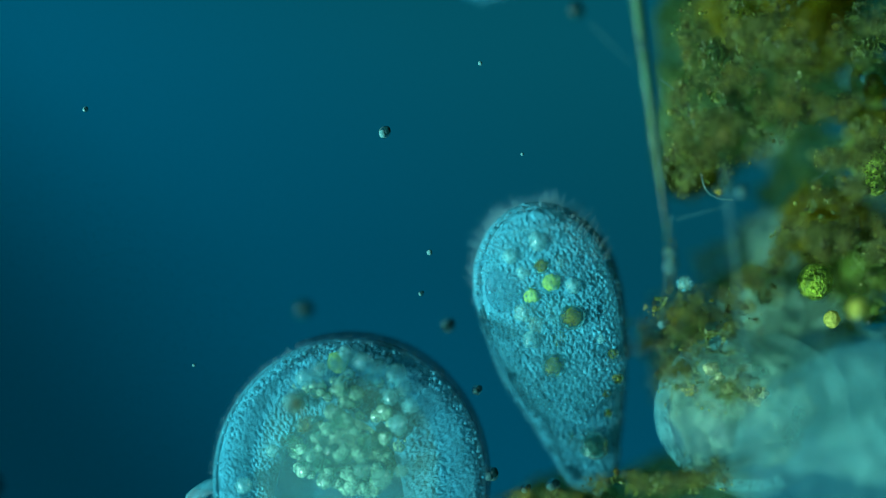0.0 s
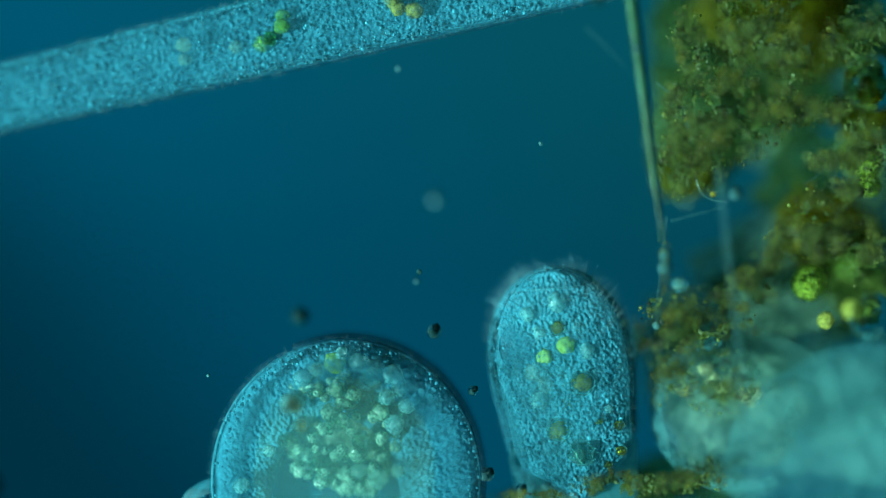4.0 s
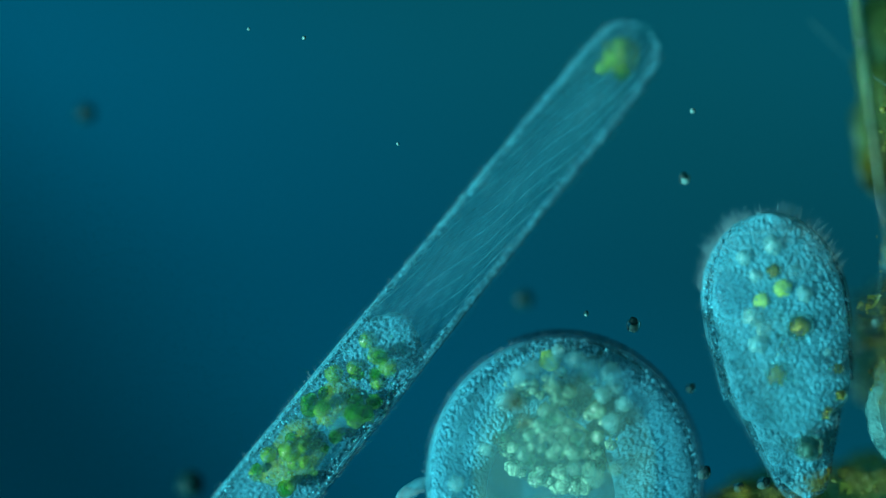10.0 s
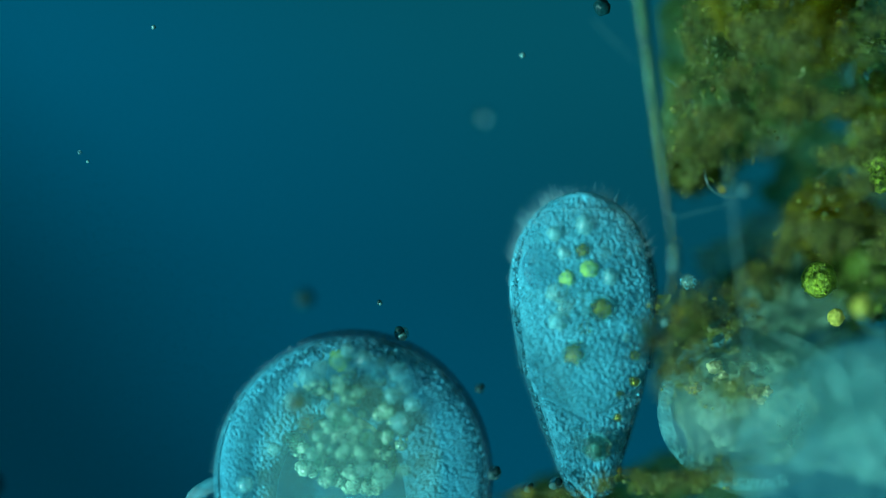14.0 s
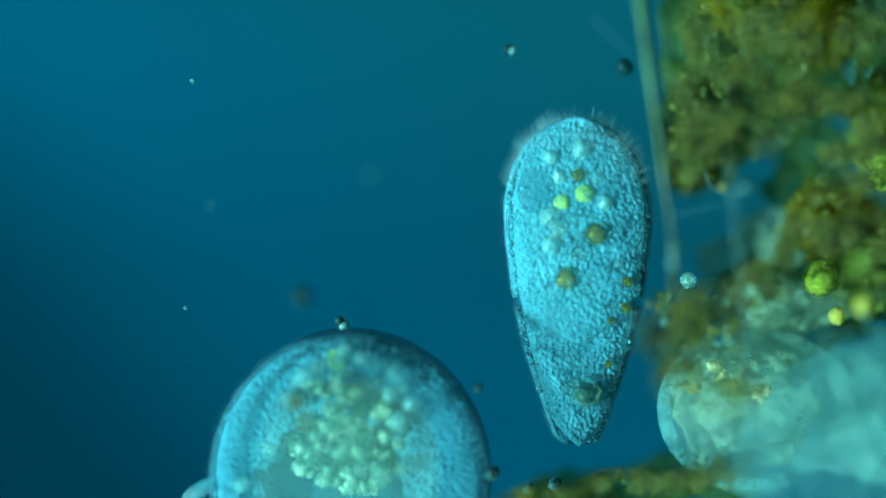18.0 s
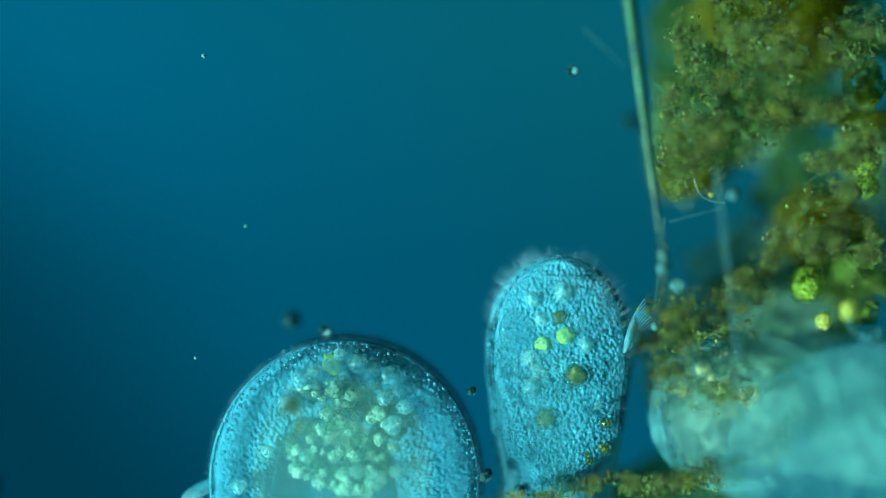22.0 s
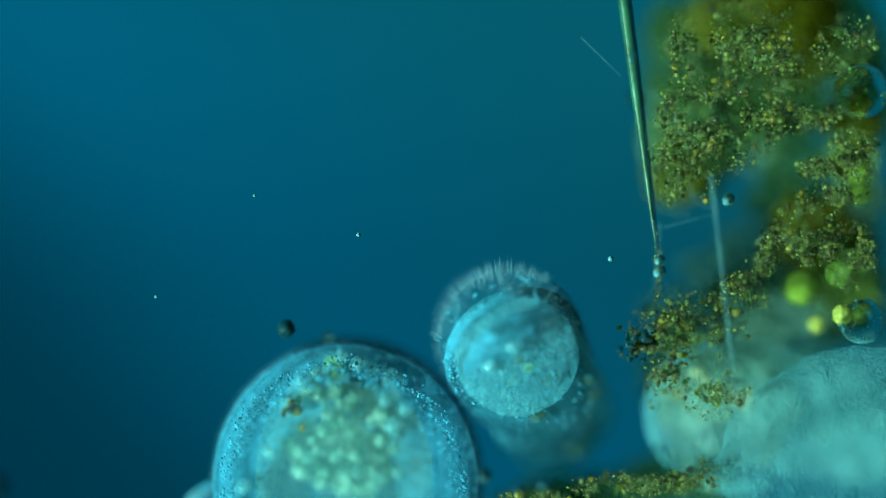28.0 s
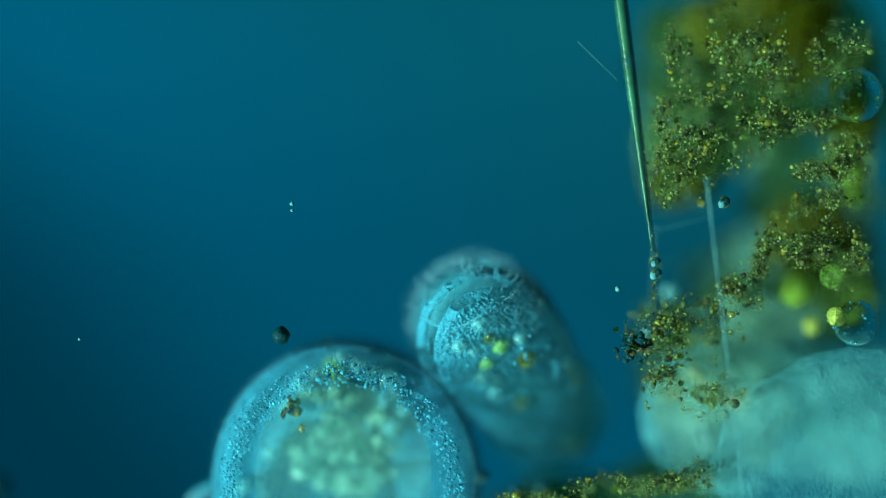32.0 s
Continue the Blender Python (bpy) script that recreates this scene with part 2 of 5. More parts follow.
# dark blue for strips that paint shade along sides away from the beam
M_SHADE = surface("shade_strip", (0.008, 0.09, 0.15), (0.004, 0.06, 0.11), thin=0.0, alpha=0.5, rough=0.6, spec=0.05, coarse=20, fine=120, bump=0.3)
M_SPOT = surface("pale_reserve", (0.80, 0.78, 0.40), (0.50, 0.56, 0.26), thin=0.2, alpha=0.7, rough=0.3, coarse=40, fine=120, bump=0.6)
M_GLINT = surface("golden_grit", (0.34, 0.25, 0.02), (0.10, 0.09, 0.015), thin=0.1, alpha=0.6, rough=0.15, spec=0.6, coarse=60, fine=160, bump=0.5, island=0.6)
M_FIBRE = surface("fibre_wall", (0.10, 0.30, 0.30), (0.04, 0.14, 0.16), thin=0.1, alpha=0.12, bump=0.1)
M_FILM = surface("detritus_film", (0.10, 0.21, 0.07), (0.035, 0.11, 0.045), thin=0.3, alpha=0.26, coarse=22, fine=110, bump=0.5, bumpdist=0.01, tint=(0.92, 0.90, 0.65))
M_RIDGE = surface("skin_ridges", (0.14, 0.58, 0.70), (0.06, 0.40, 0.54), thin=0.1, alpha=0.3, coarse=30, fine=200, bump=0.5)
M_ALGA = surface("alga_green", (0.52, 0.66, 0.06), (0.16, 0.30, 0.03), thin=0.1, alpha=0.72, rough=0.3, coarse=70, fine=150, bump=1.0, bumpdist=0.012, pebble=0.6)
M_DULL = surface("alga_dull_green", (0.26, 0.40, 0.05), (0.08, 0.16, 0.02), thin=0.1, alpha=0.22, rough=0.3, coarse=60, fine=140, bump=0.8)
M_GOLD = surface("golden_grain", (0.80, 0.70, 0.14), (0.34, 0.36, 0.05), thin=0.2, alpha=0.75, rough=0.2, coarse=45, fine=130, bump=0.9, bumpdist=0.01)
M_NEEDLE = surface("needle_wall", (0.03, 0.15, 0.08), (0.007, 0.05, 0.03), thin=0.0, alpha=0.55, rough=0.25, spec=0.5, fine=60, bump=0.2)
M_PLASTID = surface("needle_plastid", (0.10, 0.20, 0.015), (0.03, 0.09, 0.012), thin=0.0, rough=0.3, fine=90, bump=0.6)
# colour of dark specks; also paints the shaded side of a bead
M_DARK = surface("dark_speck_and_shade", (0.004, 0.055, 0.06), (0.0, 0.014, 0.02), thin=0.05, spec=0.15, rough=0.3, fine=150, bump=0.6)
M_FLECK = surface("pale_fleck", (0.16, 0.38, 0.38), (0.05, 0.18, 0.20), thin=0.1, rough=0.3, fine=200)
M_MILK = surface("milky_layers", (0.42, 0.86, 0.76), (0.22, 0.62, 0.58), thin=0.35, alpha=0.10, coarse=11, fine=60, bump=0.9)
M_WHITE = surface("milky_body", (0.34, 0.74, 0.66), (0.14, 0.46, 0.44), thin=0.4, alpha=0.19, coarse=11, fine=60, bump=0.9)
M_MARGIN = surface("milky_margin", (0.09, 0.34, 0.36), (0.03, 0.18, 0.20), thin=0.0, alpha=0.42, rough=0.5, spec=0.15, coarse=30, fine=200, bump=0.8, pebble=0.6)


# ---- mesh helpers ----
def mesh_of(name, verts, faces, material, smooth=True):
    me = bpy.data.meshes.new(name)
    me.from_pydata([tuple(v) for v in verts], [], faces)
    me.materials.append(material)
    if smooth:
        me.polygons.foreach_set("use_smooth", [True] * len(me.polygons))
    me.update()
    return me


def link(name, me, parent=None, label="", m=None):
    ob = new(name, me)
    if parent:
        ob.parent = parent
    if m is not None:
        ob.matrix_basis = m
    if label:
        ob["label"] = label
    return ob


def thing(name, label, category, group="", m=None):
    ob = tagged(new(name), label, category, group)
    ob.empty_display_size = 0.05
    if m is not None:
        ob.matrix_basis = m
    return ob


def ball_data(level):
    bm = bmesh.new()
    bmesh.ops.create_icosphere(bm, subdivisions=level, radius=1)
    v = np.array([p.co[:] for p in bm.verts])
    f = np.array([[q.index for q in p.verts] for p in bm.faces])
    bm.free()
    return v, f


BALL = {k: ball_data(k) for k in (1, 2, 3, 4, 5)}
rnd = np.random.default_rng(7)


def beads_mesh(name, centres, radii, material, level=1, squash=0.25, rough=0.0):
    """Many small round bodies in one mesh, each a little out of round."""
    v, f = BALL[level]
    c, r = np.asarray(centres, float), np.asarray(radii, float)
    k = len(c)
    s = 1 + rnd.uniform(-squash, squash, (k, 1, 3))
    if rough:
        # eight uneven forms, dealt out at random
        forms = np.array([[p * (1 + rough * noise.noise(Vector(p * 1.7) + Vector((q * 3.3, q, 0))) + 0.6 * rough * noise.noise(Vector(p * 4.1) + Vector((0, q * 2.3, 1)))) for p in v] for q in range(8)])
        base = forms[rnd.integers(0, 8, k)]
    else:
        base = v[None]
    allv = (base * s * r[:, None, None] + c[:, None]).reshape(-1, 3)
    allf = (f[None] + (np.arange(k) * len(v))[:, None, None]).reshape(-1, 3)
    me = bpy.data.meshes.new(name)
    me.vertices.add(len(allv))
    me.vertices.foreach_set("co", allv.ravel())
    me.loops.add(allf.size)
    me.loops.foreach_set("vertex_index", allf.ravel().astype(np.int32))
    me.polygons.add(len(allf))
    me.polygons.foreach_set("loop_start", np.arange(0, allf.size, 3, dtype=np.int32))
    me.polygons.foreach_set("use_smooth", np.ones(len(allf), bool))
    me.update(calc_edges=True)
    me.validate()
    me.materials.append(material)
    return me


def relief(x, y, seed):
    """Fine granular relief, about -1 to 1: packed grains of uneven size."""
    return 1.1 - 2.2 * noise.voronoi(Vector((x * 165, y * 165, seed)))[0][0] + 0.7 * noise.noise(Vector((x * 150, y * 150, seed + 9)))


def granulate(me, amount, scale, seed=0.0):
    """Raises packed grains on a surface."""
    for v, q in zip(me.vertices, [p.vector.copy() for p in me.vertex_normals]):
        v.co += q * amount * (0.55 - noise.voronoi(v.co * scale + Vector((seed, 0, 0)))[0][0])
    me.update()
    return me


def lump_mesh(name, size, material, level=3, rough=0.25, scale=6.0, seed=0.0, grain=0.0):
    """A rounded body with an uneven outline."""
    v, f = BALL[level]
    out = []
    for p in v:
        q = Vector(p)
        k = 1 + rough * noise.noise(q * scale * 0.35 + Vector((seed, 3.1, seed * 0.7))) * 1.4 + rough * 0.5 * noise.noise(q * scale + Vector((seed, 0, 1)))
        x, y, z = p[0] * size[0] * k, p[1] * size[1] * k, p[2] * size[2] * k
        out.append((x, y, z + (grain * relief(x, y, seed) if grain else 0)))
    return mesh_of(name, out, [tuple(int(i) for i in t) for t in f], material)


def lathe(name, profile, material, segs=48, rings=80, wobble=0.0, seed=0.0):
    """A closed body round the y axis from (y, radius) pairs."""
    ys = np.linspace(0, 1, rings)
    py, pr = np.array(profile).T
    # denser rings near both ends
    u = py[0] + (py[-1] - py[0]) * (0.5 - 0.5 * np.cos(np.pi * ys))
    r = np.interp(u, py, pr)
    for _ in range(2):
        r[1:-1] = 0.25 * r[:-2] + 0.5 * r[1:-1] + 0.25 * r[2:]
    verts, faces = [], []
    for a, b in zip(u, r):
        for j in range(segs):
            t = 2 * math.pi * j / segs
            k = 1 + wobble * noise.noise(Vector((a * 14 + seed, math.cos(t) * 1.6, math.sin(t) * 1.6)))
            verts.append((b * k * math.cos(t), a, b * k * math.sin(t)))
    for i in range(rings - 1):
        for j in range(segs):
            q = (j + 1) % segs
            faces.append((i * segs + j, i * segs + q, (i + 1) * segs + q, (i + 1) * segs + j))
    faces.append(tuple(range(segs)))
    faces.append(tuple(range((rings - 1) * segs, rings * segs))[::-1])
    me = mesh_of(name, verts, faces, material)
    return me, (lambda y: float(np.interp(y, u, r)))


def hair_mesh(name, length, thick, bend, material, steps=5):
    """One cilium: a thin tapered bent spike along +y."""
    verts, faces = [], []
    for i in range(steps + 1):
        k = i / steps
        w = thick * (1 - k) + thick * 0.12
        for j in range(4):
            t = math.pi / 2 * j
            verts.append((w * math.cos(t) + bend * k * k, length * k, w * math.sin(t)))
    for i in range(steps):
        for j in range(4):
            q = (j + 1) % 4
            faces.append((i * 4 + j, (i + 1) * 4 + j, (i + 1) * 4 + q, i * 4 + q))
    faces.append((0, 1, 2, 3))
    return mesh_of(name, verts, faces, material)


def fuzz_mesh(name, points, normals, length, thick, material):
    """A coat of fine hairs: three-sided spikes."""
    verts, faces = [], []
    for p, q in zip(points, normals):
        d = (Vector(q) + Vector(rnd.uniform(-0.35, 0.35, 3))).normalized()
        a = d.orthogonal().normalized()
        b = d.cross(a)
        base = len(verts)
        for j in range(3):
            t = 2 * math.pi * j / 3
            verts.append(Vector(p) + (a * math.cos(t) + b * math.sin(t)) * thick)
        verts.append(Vector(p) + d * length * rnd.uniform(0.6, 1.3))
        faces += [(base, base + 1, base + 3), (base + 1, base + 2, base + 3), (base + 2, base, base + 3)]
    return mesh_of(name, verts, faces, material, smooth=False)


def tube_mesh(name, points, radii, material, segs=10):
    """A smooth rod through points, with a radius at each."""
    verts, faces = [], []
    pts = [Vector(p) for p in points]
    for i, p in enumerate(pts):
        d = (pts[min(i + 1, len(pts) - 1)] - pts[max(i - 1, 0)]).normalized()
        a = d.cross(Vector((0, 0, 1))).normalized()
        b = a.cross(d)
        for j in range(segs):
            t = 2 * math.pi * j / segs
            verts.append(p + (a * math.cos(t) + b * math.sin(t)) * radii[i])
    for i in range(len(pts) - 1):
        for j in range(segs):
            q = (j + 1) % segs
            faces.append((i * segs + j, (i + 1) * segs + j, (i + 1) * segs + q, i * segs + q))
    faces.append(tuple(range(segs))[::-1])
    faces.append(tuple(range((len(pts) - 1) * segs, len(pts) * segs)))
    return mesh_of(name, verts, faces, material)


def shell_points(k, size, inner=0.93, outer=1.0):
    """Random places in the rind of an ellipsoid."""
    d = rnd.normal(size=(k, 3))
    d /= np.linalg.norm(d, axis=1)[:, None]
    return d * rnd.uniform(inner, outer, (k, 1)) * np.array(size), d


def ridges_mesh(name, rad, y0, y1, count, r, twist=0.0, steps=60, stretch=1.0):
    """Fine lengthwise ridges on a body round the y axis."""
    verts, faces = [], []
    for j in range(count):
        base = len(verts)
        wave = rnd.uniform(0, 6)
        for i in range(steps + 1):
            y = y0 + (y1 - y0) * i / steps
            t = 2 * math.pi * j / count + twist * y + 0.015 * math.sin(9 * y + wave)
            q = rad(y) * 0.998
            ox, oz = math.cos(t), math.sin(t)
            c = Vector((q * ox, y, q * oz * stretch))
            w = r * (0.7 + 0.6 * noise.noise(Vector((y * 40, j * 3.3, 0.5))))
            for a, b in ((1, 0), (0, 1), (-1, 0)):
                verts.append(c + (Vector((-oz, 0, ox)) * a + Vector((ox, 0, oz)) * b) * w)
        for i in range(steps):
            for k in range(2):
                p = base + i * 3 + k
                faces.append((p, p + 1, p + 4, p + 3))
    return mesh_of(name, verts, faces, M_RIDGE)


def sheet_body(name, rows, thick, grain, seed, material):
    """A granular lens of plasm from rows of outline points: its upper side has a fine relief, its lower side is smooth."""
    ny, nx = len(rows), len(rows[0])
    verts, faces = [], []
    for side in (1, -0.6):
        for i, row in enumerate(rows):
            for j, (x, y) in enumerate(row):
                u = 2 * j / (nx - 1) - 1
                h = thick * max(0.0, 1 - u ** 4)
                verts.append((x, y, side * h + (grain * relief(x, y, seed) * min(1.0, h / thick * 2) if side > 0 else 0)))
    for k in (0, 1):
        for i in range(ny - 1):
            for j in range(nx - 1):
                a = k * ny * nx + i * nx + j
                quad = (a, a + 1, a + nx + 1, a + nx)
                faces.append(quad if k else quad[::-1])
    return mesh_of(name, verts, faces, material)


def lathe_rows(rad, y0, y1, step, across, k=0.95, wave=0.01):
    n = int((y1 - y0) / step)
    return [[(rad(y) * k * min(1.0, math.sqrt((y - y0 + 0.001) / 0.05)) * (2 * j / (across - 1) - 1) + wave * math.sin(y * 60) * max(0.0, 1 - (y - y0) / 0.06), y) for j in range(across)] for y in (y0 + (y1 - y0) * i / n for i in range(n + 1))]


def side_rows(rad, y0, y1, step, across, sx):
    n = int((y1 - y0) / step)
    return [[(sx * rad(y) * (0.74 + 0.245 * j / (across - 1)), y) for j in range(across)] for y in (y0 + (y1 - y0) * i / n for i in range(n + 1))]


def ring_rows(outer, inner, shift, steps, across):
    rows = []
    for i in range(steps + 1):
        t = 2 * math.pi * i / steps
        o = (outer[0] * math.cos(t), outer[1] * math.sin(t))
        q = (shift[0] + inner[0] * math.cos(t), shift[1] + inner[1] * math.sin(t))
        rows.append([(q[0] + (o[0] - q[0]) * j / (across - 1), q[1] + (o[1] - q[1]) * j / (across - 1)) for j in range(across)])
    return rows


def flattened(me, k):
    for v in me.vertices:
        v.co.z *= k
    me.update()
    return me


def chamfer(name, contour, inset, z_in, z_out, material, closed=False):
    """The sloping margin of a body: a strip along its outline (x, y), falling from the inside outwards."""
    c = np.array(contour, float)
    if closed:
        d = np.roll(c, -1, 0) - np.roll(c, 1, 0)
    else:
        d = np.gradient(c, axis=0)
    d /= np.maximum(np.linalg.norm(d, axis=1)[:, None], 1e-9)
    inward = np.stack([-d[:, 1], d[:, 0]], 1)
    k, rows = len(c), 9
    verts = []
    for j in range(rows):
        u = j / (rows - 1)
        for i in range(k):
            w = inset * (1 + 0.25 * noise.noise(Vector((c[i][0] * 30, c[i][1] * 30, 2.0))))
            q = c[i] + inward[i] * w * (1 - u)
            verts.append((q[0], q[1], z_out + (z_in - z_out) * math.sqrt(max(0.0, 1 - u * u)) + 0.0022 * relief(q[0], q[1], 5.0)))
    faces = []
    for j in range(rows - 1):
        for i in range(k if closed else k - 1):
            p = (i + 1) % k
            faces.append((j * k + i, (j + 1) * k + i, (j + 1) * k + p, j * k + p))
    return mesh_of(name, verts, faces, material)


def outline(rad, y0, y1, steps):
    """The outline of a body round the y axis, up its right side and down its left."""
    ys = [y0 + (y1 - y0) * (0.5 - 0.5 * math.cos(math.pi * i / steps)) for i in range(steps + 1)]
    return [(rad(y), y) for y in ys] + [(-rad(y), y) for y in reversed(ys)]


# ---- the slide and the lit field ----
def sheet(name, w, h, d, material):
    v = [(sx * w / 2, sy * h / 2, sz * d / 2) for sz in (-1, 1) for sy in (-1, 1) for sx in (-1, 1)]
    f = [(0, 2, 3, 1), (4, 5, 7, 6), (0, 1, 5, 4), (2, 6, 7, 3), (0, 4, 6, 2), (1, 3, 7, 5)]
    return mesh_of(name, v, f, material, smooth=False)


slide = tagged(link("floor", sheet("floor", 9.0, 6.0, 0.05, M_GLASS), m=pose(0, 0, -0.055)),
               "clear glass microscope slide under the water", "glass slide", kind="structure")
slide.visible_shadow = False
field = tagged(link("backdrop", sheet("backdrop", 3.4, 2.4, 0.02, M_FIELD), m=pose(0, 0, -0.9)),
               "glowing plate for the blue microscope lamp field, fall-off painted in", "light field", kind="structure")


# ---- the large round cell ----
def round_cell():
    c = at(618, 852, EQ)
    size = (0.240, 0.251, 0.270)
    cell = thing("round_ciliate", "large round translucent blue ciliate packed with pale food globules", "ciliate", m=Matrix.Translation(c))
    v, f = BALL[4]
    link("skin", lump_mesh("round_skin", size, M_CELL, 4, 0.02, 5.0), cell)
    # granules under the skin, in the band over the middle height
    z = np.concatenate([rnd.uniform(0.34, 0.62, 1900), rnd.normal(0.0, 0.04, 500)])
    a = rnd.uniform(0, 2 * math.pi, len(z))
    k = np.sqrt(1 - z * z) * np.sqrt(np.where(z > 0.2, rnd.uniform(0.80, 0.975, len(z)), rnd.uniform(0.8, 0.98, len(z))))
    p = np.stack([k * np.cos(a) * size[0], k * np.sin(a) * size[1], z * size[2]], 1)
    g = link("granules", beads_mesh("round_granules", p, np.minimum(rnd.gamma(3, 0.00045, len(p)) + 0.0012, 0.0036), M_GRAN), cell, "fine granules under the skin")
    g["kind"] = "stuff"
    link("plasm", sheet_body("round_plasm", ring_rows((size[0] * 0.975, size[1] * 0.975), (0.115, 0.16), (-0.02, -0.05), 760, 62), 0.02, 0.0038, 3.0, M_PLASM), cell, "granular ring of plasm", Matrix.Translation((0, 0, -0.035)))
    link("plasm_floor", lump_mesh("plasm_floor", (0.165, 0.2, 0.03), M_LUMEN, 4, 0.12, 6, 4.4), cell, "clear vacuole round the food", Matrix.Translation((0.03, -0.03, -0.10)))
    d = shell_points(4000, size, 1, 1)[1]
    for h, w in ((-0.045, 0.009), (0.02, 0.005)):
        q = math.sqrt(1 - (h / size[2]) ** 2)
        link("skin_fold", chamfer("skin_fold", [(size[0] * q * math.cos(i * math.pi / 420), size[1] * q * math.sin(i * math.pi / 420)) for i in range(840)], w, h + 0.012, h - 0.006, M_EDGE, True), cell, "sloping granular margin")
    # dark strips paint the shade outside the upper right edge
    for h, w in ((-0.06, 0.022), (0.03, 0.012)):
        link("shade_strip", chamfer("shade_strip", [(size[0] * 1.035 * math.cos(i * math.pi / 150), size[1] * 1.035 * math.sin(i * math.pi / 150)) for i in range(-50, 95)], w, h + 0.03, h - 0.03, M_SHADE), cell, "dark strip painted in as shade along the skin")
    link("inner_rind", lump_mesh("round_rind", (0.205, 0.215, 0.20), M_RIND, 4, 0.05, 5, 7.0), cell, "hazy rind under the skin", Matrix.Translation((0, 0, 0.02)))
    link("upper_plasm", lump_mesh("upper_plasm", (0.16, 0.175, 0.03), M_CAP, 4, 0.1, 4, 2.7), cell, "hazy plasm over the food", Matrix.Translation((0.0, 0.02, 0.085)))
    fz = link("cilia_coat", fuzz_mesh("round_fuzz", d * np.array(size), d, 0.011, 0.0004, M_CILIA), cell)
    fz["kind"] = "stuff"
    link("vacuole", lump_mesh("round_vacuole", (0.175, 0.205, 0.2), M_VAC, 4, 0.03, 4.0, 3.0), cell, "large clear vacuole", Matrix.Translation((0.04, -0.03, -0.01)))
    # food globules in the vacuole
    k = 0
    balls = [lump_mesh("globule", (1, 1, 1), M_CLEARBALL if q > 3 else M_PALE_S, 3, 0.22, 4, q * 3.7) for q in range(6)]
    core = at(618, 750, EQ) - c + Vector((0, 0, -0.045))
    for dx, dy, rx, ry in ((0, 0, 0.088, 0.098), (-0.03, 0.02, 0.05, 0.06), (0.035, -0.02, 0.05, 0.06), (0.01, 0.05, 0.06, 0.04)):
        link("food_mass", granulate(lump_mesh("food_mass", (rx * 0.9, ry * 0.9, 0.04), M_PALEHAZE, 5, 0.16, 5, dx * 60), 0.014, 48, dx * 9), cell, "soft pale mass of food", Matrix.Translation(core + Vector((dx, dy, -0.03))))
    # globules crowd round the mass and over it
    while k < 210:
        a = rnd.normal(0, 1, 3)
        a /= np.linalg.norm(a)
        if a[2] < -0.3:
            continue
        if k % 2:
            a[2] = rnd.uniform(-0.15, 0.15)
            a[:2] /= math.hypot(a[0], a[1])
        reach = rnd.uniform(0.8, 1.14)
        pos = core + Vector((a[0] * 0.102 * reach, a[1] * 0.114 * reach, a[2] * 0.055 + rnd.uniform(-0.008, 0.012)))
        s = 0.007 + 0.011 * rnd.uniform(0, 1) ** 1.5
        link("globule", balls[k % 6], cell, m=Matrix.LocRotScale(pos, Euler(rnd.uniform(0, 6, 3)), (s, s, s)))
        k += 1
    for x, y, s, mt in ((540, 668, 16, M_BLEB), (516, 714, 18, M_BLEB), (565, 655, 13, M_PALE), (640, 640, 17, M_BLEB), (668, 650, 15, M_BLEB), (700, 662, 19, M_BLEB),
                        (714, 690, 15, M_BLEB), (726, 720, 14, M_BLEB), (705, 752, 18, M_BLEB), (690, 705, 15, M_BLEB), (610, 625, 12, M_BLEB), (675, 850, 18, M_PALE),
                        (430, 862, 15, M_BLEB), (548, 808, 13, M_PALE), (640, 835, 15, M_PALE), (596, 642, 19, M_LEAF), (480, 800, 11, M_BLEB), (710, 835, 12, M_PALE)):
        pos = at(x, y, EQ) - c + Vector((0, 0, rnd.uniform(-0.01, 0.02)))
        link("large_globule", lump_mesh("large_globule", [s * 0.001] * 3, mt, 3, 0.16, 5, x * 0.17), cell, m=Matrix.Translation(pos))
    rust = at(520, 722, EQ + 0.14) - c
    for i in range(20):
        link("rust_grain", lump_mesh("rust_grain", rnd.uniform(0.004, 0.0075, 3), (M_GLINT, M_GRIT, M_GLASSGRIT, M_GRIT)[i % 4], 2, 0.6, 6, i * 1.7), cell, m=Matrix.Translation(rust + Vector(rnd.normal(0, 0.011, 3))))
    # fan of fused cilia at its lower side
    fan = link("fan", lump_mesh("fan", (0.036, 0.014, 0.014), M_RIDGE, 3, 0.12, 4, 2.0), cell, "pale fan of fused cilia", Matrix.Translation(at(352, 874, EQ - 0.03) - c) @ pose(0, 0, 0, 0, 0, 38))
    for i in range(9):
        link("cilium", hair_mesh("fan_cilium", 0.07, 0.0025, 0.008, M_CILIA), fan, m=Matrix.Translation((0.02 - 0.003 * i, -0.012 + 0.003 * i, 0.012)) @ pose(0, 0, 0, 0, 0, 82 + i * 3))
    return cell


# ---- the trumpet-shaped ciliate ----
LONG = 0.556
TRUMPET = [(0, 0.014), (0.006, 0.031), (0.02, 0.043), (0.05, 0.054), (0.105, 0.073), (0.18, 0.097), (0.277, 0.120), (0.353, 0.130), (0.41, 0.130), (0.468, 0.116), (0.50, 0.098), (0.525, 0.076), (0.541, 0.054), (0.551, 0.030), (0.556, 0.003)]


FORE = [(0.150, 0.004), (0.152, 0.030), (0.160, 0.056), (0.175, 0.082), (0.20, 0.104), (0.24, 0.117)] + TRUMPET[6:]
HIND = TRUMPET[:6] + [(0.25, 0.113), (0.275, 0.10), (0.29, 0.06), (0.295, 0.004)]


